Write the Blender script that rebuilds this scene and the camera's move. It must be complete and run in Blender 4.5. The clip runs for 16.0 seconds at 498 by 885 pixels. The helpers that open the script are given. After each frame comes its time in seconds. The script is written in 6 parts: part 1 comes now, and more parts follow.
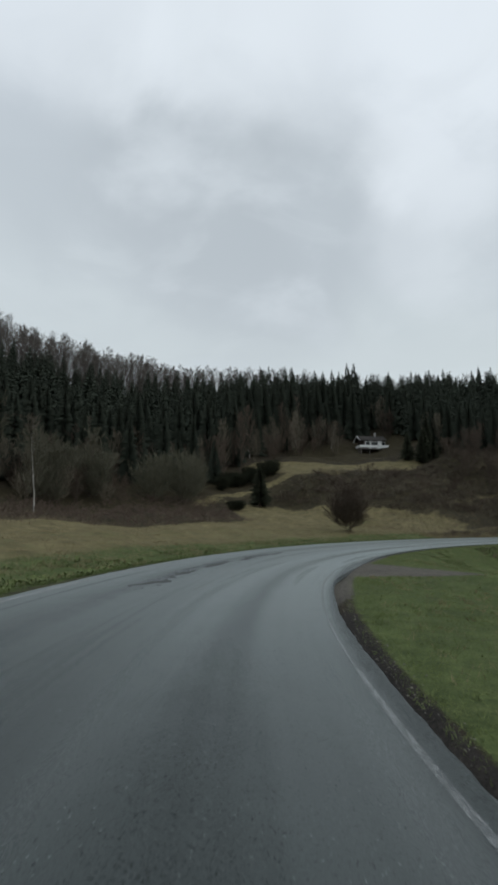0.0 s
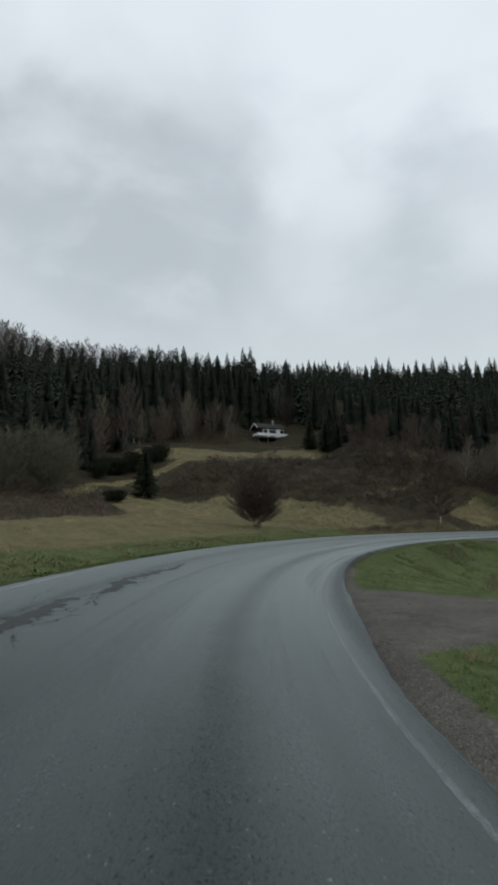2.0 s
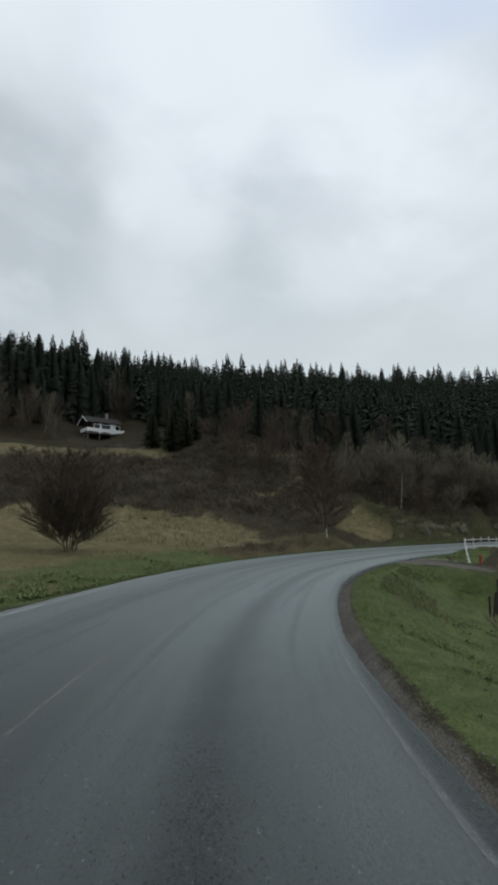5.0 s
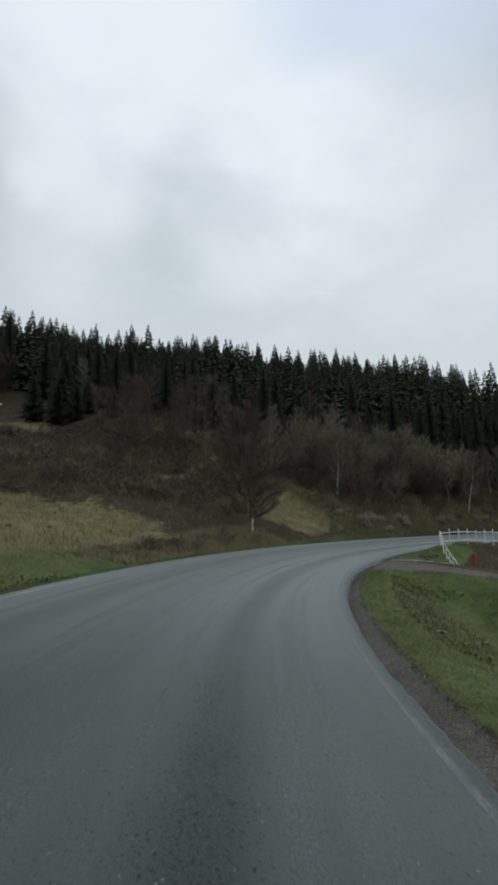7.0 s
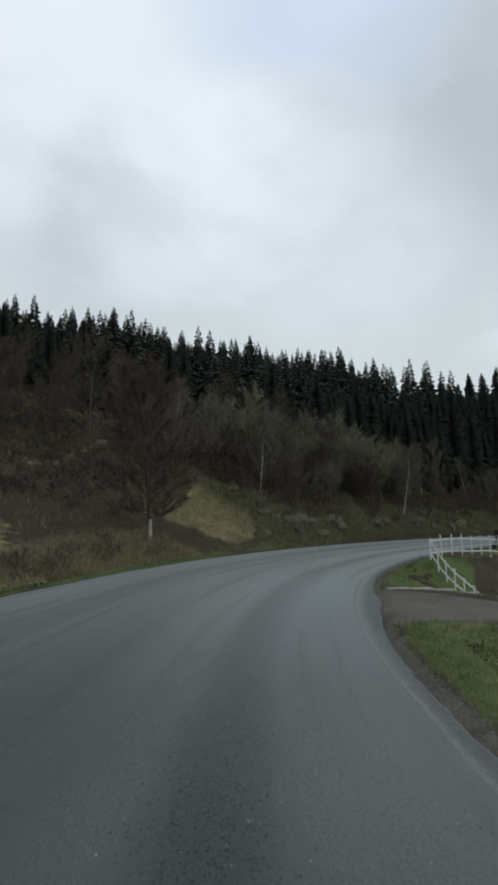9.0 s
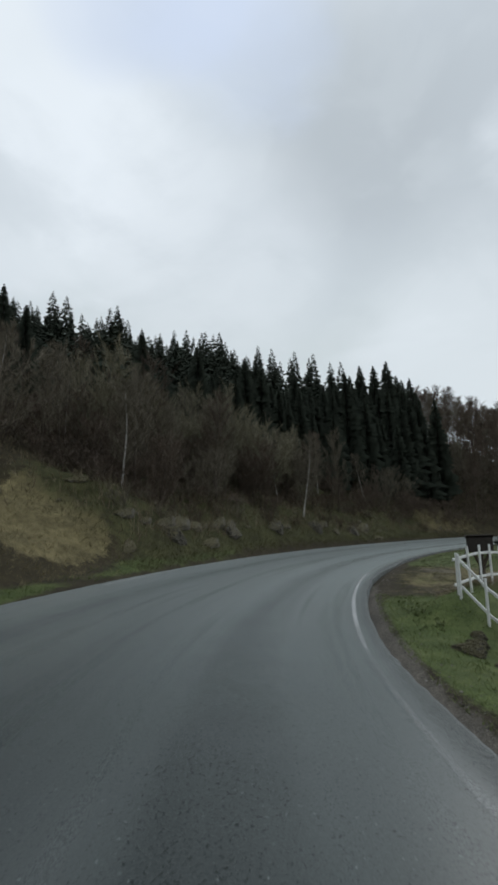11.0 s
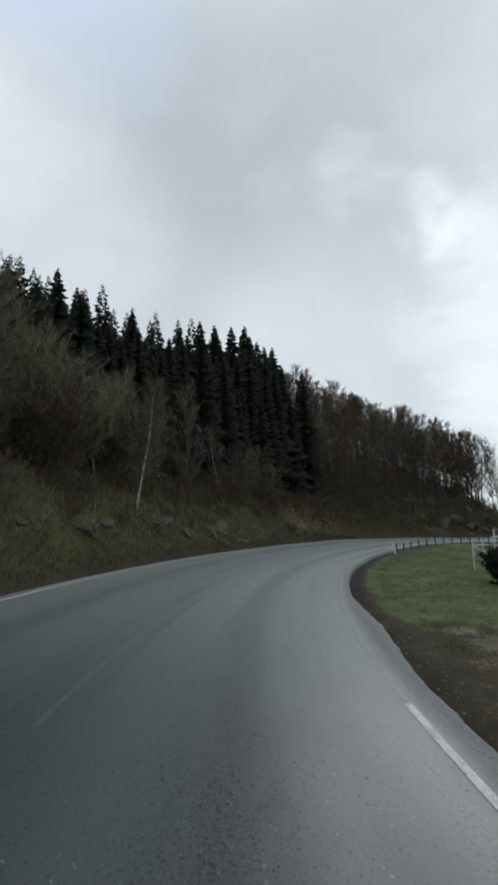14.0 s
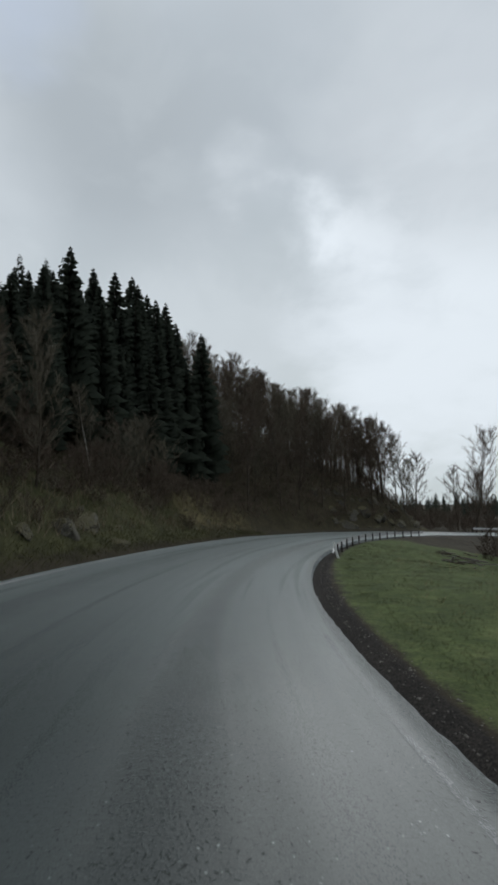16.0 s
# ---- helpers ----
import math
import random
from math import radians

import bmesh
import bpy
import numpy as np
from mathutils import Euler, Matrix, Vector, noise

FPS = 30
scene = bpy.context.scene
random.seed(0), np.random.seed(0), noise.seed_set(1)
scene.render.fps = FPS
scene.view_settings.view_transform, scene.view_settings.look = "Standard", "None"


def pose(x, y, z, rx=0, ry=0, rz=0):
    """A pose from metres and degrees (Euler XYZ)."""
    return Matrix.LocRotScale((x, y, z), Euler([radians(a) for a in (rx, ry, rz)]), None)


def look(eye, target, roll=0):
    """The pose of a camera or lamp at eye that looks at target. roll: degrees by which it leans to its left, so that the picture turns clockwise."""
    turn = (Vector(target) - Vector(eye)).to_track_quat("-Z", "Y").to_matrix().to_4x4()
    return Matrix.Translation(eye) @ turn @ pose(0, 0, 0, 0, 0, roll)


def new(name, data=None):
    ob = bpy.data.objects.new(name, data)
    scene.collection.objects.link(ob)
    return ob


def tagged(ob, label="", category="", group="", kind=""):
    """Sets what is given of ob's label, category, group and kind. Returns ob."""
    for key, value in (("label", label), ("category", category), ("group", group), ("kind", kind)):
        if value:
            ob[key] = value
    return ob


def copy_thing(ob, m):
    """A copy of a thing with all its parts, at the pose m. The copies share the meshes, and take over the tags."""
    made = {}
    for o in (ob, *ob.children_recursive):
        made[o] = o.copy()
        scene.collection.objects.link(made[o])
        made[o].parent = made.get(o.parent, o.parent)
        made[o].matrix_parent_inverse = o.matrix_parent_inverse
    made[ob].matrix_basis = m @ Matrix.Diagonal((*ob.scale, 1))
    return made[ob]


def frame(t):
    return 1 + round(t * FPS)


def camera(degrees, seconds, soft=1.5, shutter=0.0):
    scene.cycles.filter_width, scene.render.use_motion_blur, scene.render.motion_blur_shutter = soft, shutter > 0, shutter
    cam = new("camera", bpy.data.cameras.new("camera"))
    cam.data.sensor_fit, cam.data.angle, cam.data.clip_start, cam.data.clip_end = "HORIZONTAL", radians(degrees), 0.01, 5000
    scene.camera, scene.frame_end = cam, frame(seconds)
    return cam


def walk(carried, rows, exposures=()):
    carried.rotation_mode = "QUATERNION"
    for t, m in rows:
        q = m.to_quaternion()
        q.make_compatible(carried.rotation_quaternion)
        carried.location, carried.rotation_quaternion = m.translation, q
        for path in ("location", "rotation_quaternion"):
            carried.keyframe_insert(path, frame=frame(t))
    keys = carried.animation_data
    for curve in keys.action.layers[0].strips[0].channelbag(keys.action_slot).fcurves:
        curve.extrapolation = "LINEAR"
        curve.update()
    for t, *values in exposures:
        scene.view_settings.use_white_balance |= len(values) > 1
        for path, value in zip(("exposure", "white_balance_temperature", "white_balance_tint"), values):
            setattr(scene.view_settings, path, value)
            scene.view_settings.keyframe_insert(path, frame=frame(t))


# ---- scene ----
cam = camera(49.3, 16.0, soft=3.2, shutter=0.12)
METRES, EYE, TILT, LEAN, TURN = 84.0, 1.68, 8.5, 0.0, 0.0
ROWS = [
    (0.0, 0.0, 0.0, 0.0, -0.0, 0.0, 0.0),
    (0.5, -0.0025, 0.0431, -0.0063, -3.08, -0.06, -0.84),
    (1.0, -0.0033, 0.0774, -0.0115, -5.91, -0.35, -1.38),
    (1.5, -0.0011, 0.1146, -0.0184, -9.12, -0.43, -1.48),
    (2.0, 0.0024, 0.148, -0.0241, -11.92, -0.26, -1.53),
    (2.5, 0.0077, 0.183, -0.0299, -14.78, -0.01, -2.02),
    (3.0, 0.0145, 0.215, -0.0351, -17.35, 0.6, -2.36),
    (3.5, 0.0232, 0.2505, -0.0393, -20.44, 1.39, -2.72),
    (4.0, 0.0319, 0.2789, -0.0428, -23.27, 1.9, -2.78),
    (4.5, 0.0446, 0.3133, -0.0471, -26.28, 1.91, -3.0),
    (5.0, 0.057, 0.3418, -0.0509, -29.07, 1.83, -3.1),
    (7.5, 0.1396, 0.4767, -0.074, -41.3, 2.07, -4.59),
    (8.0, 0.1569, 0.498, -0.0773, -43.74, 2.33, -4.74),
    (8.5, 0.1792, 0.5229, -0.0815, -46.71, 2.74, -5.1),
    (9.0, 0.1984, 0.5432, -0.084, -49.39, 3.21, -5.59),
    (11.5, 0.3203, 0.6309, -0.0974, -66.33, 5.66, -5.95),
    (12.0, 0.3446, 0.643, -0.0997, -69.41, 5.78, -6.51),
    (12.5, 0.3723, 0.6545, -0.1015, -72.86, 6.09, -7.22),
    (13.0, 0.3981, 0.6641, -0.1026, -75.75, 6.64, -7.52),
    (13.5, 0.4263, 0.6724, -0.1036, -78.63, 7.03, -7.28),
    (14.0, 0.451, 0.6793, -0.1041, -81.09, 7.3, -7.14),
    (14.5, 0.4789, 0.6857, -0.1045, -84.01, 7.65, -7.16),
    (15.0, 0.5045, 0.6902, -0.1045, -86.88, 8.09, -7.21),
    (15.5, 0.5303, 0.6926, -0.106, -89.92, 8.22, -7.19),
    (16.0, 0.5552, 0.6938, -0.1062, -93.06, 8.07, -6.96),
]
walk(cam, [(t, pose(0, 0, EYE, TILT, LEAN, TURN) @ pose(METRES * x, METRES * y, METRES * z, 90 + pitch, roll, yaw)) for t, x, y, z, yaw, pitch, roll in ROWS], [(0.0, 0.0), (7.0, 0.05), (12.0, 0.05), (14.0, 0.02), (15.0, -0.18), (16.0, -0.16)])

# ---------------------------------------------------------------- world and light
def world_sky():
    w = bpy.data.worlds.new("overcast_sky")
    scene.world = w
    w.use_nodes = True
    nt = w.node_tree
    nt.nodes.clear()
    N, L = nt.nodes.new, nt.links.new
    out = N("ShaderNodeOutputWorld")
    bg = N("ShaderNodeBackground")
    bg.inputs["Strength"].default_value = SKY_STRENGTH
    L(bg.outputs[0], out.inputs[0])
    tc = N("ShaderNodeTexCoord")
    nrm = N("ShaderNodeVectorMath")
    nrm.operation = "NORMALIZE"
    L(tc.outputs["Generated"], nrm.inputs[0])
    sep = N("ShaderNodeSeparateXYZ")
    L(nrm.outputs[0], sep.inputs[0])
    # flatten the clouds towards the horizon, as a layer seen from below
    hz = N("ShaderNodeMath")
    hz.operation = "ADD"
    hz.inputs[1].default_value = 0.28
    L(sep.outputs["Z"], hz.inputs[0])
    div = N("ShaderNodeVectorMath")
    div.operation = "DIVIDE"
    comb = N("ShaderNodeCombineXYZ")
    for i in range(3):
        L(hz.outputs[0], comb.inputs[i])
    L(nrm.outputs[0], div.inputs[0])
    L(comb.outputs[0], div.inputs[1])
    n1 = N("ShaderNodeTexNoise")
    n1.inputs["Scale"].default_value = 2.1
    n1.inputs["Detail"].default_value = 8
    n1.inputs["Roughness"].default_value = 0.52
    n1.inputs["Distortion"].default_value = 0.25
    L(div.outputs[0], n1.inputs["Vector"])
    # base: grey cloud, lighter low down
    ramp = N("ShaderNodeValToRGB")
    L(sep.outputs["Z"], ramp.inputs[0])
    e = ramp.color_ramp.elements
    e[0].position, e[0].color = 0.0, (0.60, 0.655, 0.67, 1)
    e[1].position, e[1].color = 1.0, (0.93, 0.99, 1.06, 1)
    for p, c in ((0.17, (0.585, 0.645, 0.665, 1)), (0.30, (0.555, 0.61, 0.64, 1)), (0.45, (0.555, 0.61, 0.65, 1)), (0.62, (0.58, 0.635, 0.70, 1)), (0.76, (0.66, 0.72, 0.79, 1))):
        x = e.new(p)
        x.color = c
    col = ramp.outputs[0]

    def mix(col, fac, rgb, mode="MIX"):
        m = N("ShaderNodeMix")
        m.data_type, m.blend_type = "RGBA", mode
        L(fac, m.inputs[0])
        L(col, m.inputs[6])
        m.inputs[7].default_value = (*rgb, 1)
        return m.outputs[2]

    def mapped(src, a, b, top, wob=None):
        if wob is not None:
            add = N("ShaderNodeMath")
            add.operation = "MULTIPLY_ADD"
            L(n1.outputs["Fac"], add.inputs[0])
            add.inputs[1].default_value = wob
            L(src, add.inputs[2])
            src = add.outputs[0]
            a, b = a + wob * 0.5, b + wob * 0.5
        mr = N("ShaderNodeMapRange")
        mr.interpolation_type = "SMOOTHERSTEP"
        L(src, mr.inputs[0])
        mr.inputs[1].default_value, mr.inputs[2].default_value = a, b
        mr.inputs[3].default_value, mr.inputs[4].default_value = 0, top
        return mr.outputs[0]

    rise = N("ShaderNodeMapRange")
    rise.interpolation_type = "SMOOTHSTEP"
    L(sep.outputs["Z"], rise.inputs[0])
    rise.inputs[1].default_value, rise.inputs[2].default_value, rise.inputs[3].default_value = 0.22, 0.46, 0.15

    def up_high(fac):
        """Less structure in the haze low over the hills."""
        m = N("ShaderNodeMath")
        m.operation = "MULTIPLY"
        L(fac, m.inputs[0])
        L(rise.outputs[0], m.inputs[1])
        return m.outputs[0]

    for az, el, size, rgb, amount in CLOUDS:
        a, b = math.radians(az), math.radians(el)
        dot = N("ShaderNodeVectorMath")
        dot.operation = "DOT_PRODUCT"
        L(nrm.outputs[0], dot.inputs[0])
        dot.inputs[1].default_value = (-math.sin(a) * math.cos(b), math.cos(a) * math.cos(b), math.sin(b))
        c = math.cos(math.radians(size))
        col = mix(col, mapped(dot.outputs["Value"], c, 1.0, amount, (1 - c) * 0.9 + 0.012), rgb)
    col = mix(col, up_high(mapped(n1.outputs["Fac"], 0.5, 0.72, 0.45)), (0.74, 0.795, 0.85))
    col = mix(col, up_high(mapped(n1.outputs["Fac"], 0.5, 0.30, 0.22)), (0.43, 0.48, 0.525))
    n2 = N("ShaderNodeTexNoise")
    n2.inputs["Scale"].default_value, n2.inputs["Detail"].default_value, n2.inputs["Roughness"].default_value, n2.inputs["Distortion"].default_value = 4.6, 6, 0.5, 0.5
    L(div.outputs[0], n2.inputs["Vector"])
    col = mix(col, up_high(mapped(n2.outputs["Fac"], 0.48, 0.72, 0.15)), (0.70, 0.755, 0.80))
    col = mix(col, up_high(mapped(n2.outputs["Fac"], 0.5, 0.28, 0.12)), (0.44, 0.49, 0.535))
    # below the horizon: dull ground light
    low = N("ShaderNodeMapRange")
    L(sep.outputs["Z"], low.inputs[0])
    low.inputs[1].default_value, low.inputs[2].default_value = 0.0, -0.08
    col = mix(col, low.outputs[0], (0.12, 0.13, 0.10))
    tint = N("ShaderNodeMix")
    tint.data_type, tint.blend_type = "RGBA", "MULTIPLY"
    tint.inputs[0].default_value = 1.0
    L(col, tint.inputs[6])
    tint.inputs[7].default_value = (0.985, 1.0, 1.005, 1)
    L(tint.outputs[2], bg.inputs["Color"])


SKY_STRENGTH = 1.07
# azimuth (degrees left of north), elevation, radius, level, amount
GREY_CLOUDS = [
    (21, 35, 14, 0.50, 0.6), (6, 37, 17, 0.52, 0.7), (-1, 33, 20, 0.50, 0.85), (-6, 33, 11, 0.50, 0.6), (-13, 32, 11, 0.53, 0.7), (-31, 27, 12, 0.55, 0.5), (-33, 35, 11, 0.56, 0.35),
    (-70, 34, 17, 0.58, 0.6), (-84, 37, 17, 0.50, 0.75), (-76, 40, 14, 0.49, 0.75), (-100, 43, 14, 0.52, 0.6), (-104, 23, 10, 0.64, 0.4)]
WHITE_CLOUDS = [
    (22, 46, 11, 0.77, 0.7), (2, 47, 10, 0.76, 0.7), (-10, 47, 12, 0.78, 0.7), (-21, 28, 10, 0.72, 0.5), (-22, 36, 10, 0.76, 0.7),
    (-24, 43, 12, 0.79, 0.8), (-39, 31, 11, 0.77, 0.6), (-44, 35, 9, 0.81, 0.9), (-48, 37, 9, 0.82, 0.9), (-50, 34, 12, 0.78, 0.7),
    (-35, 44, 11, 0.78, 0.8), (-60, 29, 15, 0.74, 0.5), (-90, 18, 16, 0.75, 0.5), (-94, 34, 6, 0.80, 0.6), (-97, 32, 5, 0.90, 0.9), (-101, 29, 6, 1.0, 0.95), (-107, 28, 6, 0.92, 0.8), (-113, 18, 18, 0.91, 0.9), (-118, 38, 18, 0.68, 0.7)]
BLUE_GAPS = [(-50, 48, 8, 0.80, 0.5), (-58, 47, 7, 0.80, 0.5), (-66, 46, 10, 0.82, 0.7)]
CLOUDS = [(az, el, size, tuple(level * c for c in tint), amount)
          for group, tint in ((GREY_CLOUDS, (0.895, 0.985, 1.07)), (WHITE_CLOUDS, (0.93, 0.995, 1.065)), (BLUE_GAPS, (0.69, 0.79, 0.99)))
          for az, el, size, level, amount in group]
world_sky()
sun = new("sun", bpy.data.lights.new("sun", "SUN"))
sun.data.energy, sun.data.angle, sun.data.color = 0.65, radians(50), (1.0, 0.99, 0.97)
sun.matrix_world = look((0, 0, 60), (0 - 40 * math.sin(radians(110)), 0 + 14.6, 60 - 26))

# ---------------------------------------------------------------- plan: a bend about one centre
CX, CY = 50.0, 4.0
KNOT_A = [0, 15, 26, 36, 47, 60, 75, 93.5, 110, 120, 128, 136, 144, 151, 157, 164, 170, 177, 184.6, 192, 200, 215, 240, 280, 320, 345, 360]
KNOT_R = [76, 67, 61.5, 58.5, 56.6, 55.9, 55.4, 55.1, 55.0, 54.5, 53.8, 52.9, 52.3, 51.7, 51.3, 50.8, 50.5, 50.3, 50.2, 50.7, 52, 55.5, 62, 74, 80, 79, 76]
_fa = np.arange(0, 360, 0.5)
_fr = np.interp(_fa, KNOT_A, KNOT_R)
_k = np.exp(-0.5 * (np.arange(-12, 13) * 0.5 / 2.2) ** 2)
_fr = np.convolve(np.concatenate([_fr[-12:], _fr, _fr[:12]]), _k / _k.sum(), "valid")


def r_path(a):
    return np.interp(np.asarray(a, float) % 360, np.append(_fa, 360), np.append(_fr, _fr[0]))


def plan(a, d):
    """Place in the plan of angle a (degrees) round the bend and d metres outside the driving line."""
    r = r_path(a) + np.asarray(d, float)
    t = np.radians(a)
    return CX + r * np.cos(t), CY + r * np.sin(t)


def polar(x, y):
    a = np.degrees(np.arctan2(np.asarray(y) - CY, np.asarray(x) - CX)) % 360
    return a, np.hypot(np.asarray(x) - CX, np.asarray(y) - CY) - r_path(a)


ROAD_IN, ROAD_OUT, BANK = -1.75, 5.0, 0.045

OUT_D = [5.1, 6.5, 8, 11, 15, 20, 28, 36, 45, 60, 80, 110, 160, 300, 900, 2500]
OUT_Z = {
    0: (0.2, 0.0, -0.1, -0.3, -0.5, -0.8, -1, -1, -1, -1, -0.5, 0.5, 1.5, 3, 6, 12),
    20: (0.2, 0.1, 0.1, 0.1, 0.1, 0, 0, 0, 0, 0, 0.5, 1, 2, 3, 6, 12),
    25.5: (0.2, 0.2, 0.5, 1.0, 1.4, 1.6, 1.8, 2, 2, 2, 1, 2, 4, 8, 10, 20),
    30: (0.2, 0.6, 2.9, 5.0, 6.2, 6.8, 7, 7, 7, 7, 7, 8, 10, 10, 12, 20),
    37: (0.2, 0.6, 3.0, 5.8, 8.0, 9.6, 11, 12, 14, 15, 16, 18, 22, 30, 60, 90),
    48: (0.2, 0.4, 2.4, 5.6, 9.4, 12, 14.6, 16.5, 18.5, 22, 26, 31, 36, 45, 70, 90),
    62: (0.2, 0.7, 2.1, 4.2, 7, 9, 12, 15.5, 19, 24.5, 31, 37.5, 41, 50, 70, 90),
    75: (0.2, 1.1, 2.4, 4.3, 6.8, 9, 12.5, 16, 19.5, 25.5, 32, 38, 41, 52, 70, 90),
    83: (0.2, 1.5, 2.8, 4.5, 6.6, 9, 12.5, 16, 19.5, 25, 32, 38, 41, 46, 70, 90),
    97: (0.2, 1.2, 2.5, 4.2, 6, 8.5, 11.5, 14, 16.5, 21, 30, 38, 41, 46, 70, 90),
    103: (0.2, 0.4, 1.4, 2.6, 4, 6, 8.8, 11.2, 13, 16.3, 27.5, 37, 40, 46, 70, 90),
    108: (0.2, 0.2, 0.7, 1.7, 3.2, 5, 8, 10.4, 12, 15.5, 27.5, 36.5, 40, 46, 70, 90),
    115: (0.2, 0.1, 0.4, 0.9, 2, 3.6, 6.5, 9.5, 11.5, 15, 26, 35, 39, 46, 70, 90),
    123: (0.2, 0.05, 0.3, 0.6, 1, 1.6, 2.6, 4.2, 7.5, 14.5, 26, 37, 42, 46, 70, 90),
    143: (0.2, 0.05, 0.2, 0.5, 0.8, 1.2, 1.9, 3.0, 6.5, 15, 29, 43, 49, 56, 70, 90),
    170: (0.2, 0.05, 0.2, 0.5, 0.8, 1.2, 1.9, 3.0, 6.5, 15, 29, 43, 49, 56, 70, 90),
    205: (0.2, 0.05, 0.2, 0.4, 0.6, 0.8, 1, 1.5, 2.5, 5, 9, 15, 22, 34, 60, 90),
    330: (0.2, 0.0, 0.0, 0, 0, 0, 0, 0, 0, 0, 0, 0.5, 1, 3, 6, 12),
}
IN_D = [-1.75, -2.6, -3.5, -5, -8, -12, -20, -30, -48]
IN_Z = {
    0: (-0.1, -0.2, -0.4, -0.8, -1.4, -2, -2.4, -2.5, -2.5),
    48: (-0.1, -0.15, -0.3, -0.7, -1.3, -1.9, -2.4, -2.5, -2.5),
    66: (-0.1, -0.13, -0.18, -0.35, -0.8, -1.5, -2.2, -2.5, -2.5),
    85: (-0.1, -0.12, -0.14, -0.2, -0.4, -0.8, -1.6, -2.3, -2.5),
    100: (-0.1, -0.12, -0.14, -0.2, -0.5, -1.2, -2.2, -2.5, -2.5),
    106: (-0.1, -0.13, -0.16, -0.38, -1.8, -2.4, -2.6, -2.6, -2.5),
    111: (-0.1, -0.15, -0.45, -1.0, -1.8, -2.4, -2.6, -2.6, -2.5),
    113.3: (-0.1, -0.1, -0.14, -0.25, -0.6, -1.0, -1.8, -2.4, -2.5),
    118: (-0.1, -0.1, -0.14, -0.25, -0.6, -1.0, -1.8, -2.4, -2.5),
    121: (-0.1, -0.18, -0.6, -1.5, -2.2, -2.4, -2.6, -2.6, -2.5),
    132: (-0.1, -0.18, -0.6, -1.5, -2.3, -2.5, -2.7, -2.6, -2.5),
    144: (-0.1, -0.15, -0.35, -0.9, -1.6, -2.0, -2.5, -2.6, -2.5),
    153: (-0.1, -0.13, -0.2, -0.35, -0.7, -1.1, -1.8, -2.3, -2.5),
    160: (-0.1, -0.1, -0.12, -0.16, -0.25, -0.5, -1.0, -1.8, -2.5),
    168: (-0.1, -0.13, -0.2, -0.3, -0.45, -0.7, -1.2, -1.8, -2.5),
    200: (-0.1, -0.13, -0.2, -0.3, -0.45, -0.7, -1.2, -1.8, -2.5),
    300: (-0.1, -0.13, -0.2, -0.4, -0.8, -1.2, -1.8, -2.3, -2.5),
}


def table(rows, stops, a, d):
    keys = sorted(rows)
    ks = np.array(keys + [keys[0] + 360], float)
    zs = np.array([rows[k] for k in keys] + [rows[keys[0]]], float)
    a = np.asarray(a, float) % 360
    i = np.clip(np.searchsorted(ks, a, "right") - 1, 0, len(ks) - 2)
    f = (a - ks[i]) / (ks[i + 1] - ks[i])
    f = f * f * (3 - 2 * f)
    d = np.asarray(d, float)
    st = np.array(stops, float)
    order = np.argsort(st)
    st, zs = st[order], zs[:, order]
    j = np.clip(np.searchsorted(st, d, "right") - 1, 0, len(st) - 2)
    g = np.clip((d - st[j]) / (st[j + 1] - st[j]), 0, 1)
    z0 = zs[i, j] * (1 - g) + zs[i, j + 1] * g
    z1 = zs[i + 1, j] * (1 - g) + zs[i + 1, j + 1] * g
    return z0 * (1 - f) + z1 * f


def fall(a):
    """The road drops towards the valley beyond the bend."""
    a = np.asarray(a, float) % 360
    return np.interp(a, [0, 15, 28, 40, 50, 62, 330, 360], [-2.6, -2.0, -1.2, -0.6, -0.25, 0.0, 0.0, -2.6])


def waves(x, y, seed=0):
    """Smooth unevenness of about -1..1."""
    s = 0
    for k, (p, q, w) in enumerate(((0.31, 0.17, 1.0), (-0.23, 0.37, 0.9), (0.71, -0.55, 0.5), (0.53, 0.83, 0.45), (1.63, 1.21, 0.25), (-1.9, 1.37, 0.22), (3.1, -2.3, 0.12), (2.2, 3.7, 0.12))):
        s = s + w * np.sin(p * x + q * y + seed * 1.7 + k * 2.1 + 0.6 * np.sin(0.37 * y * p + k))
    return s / 2.4


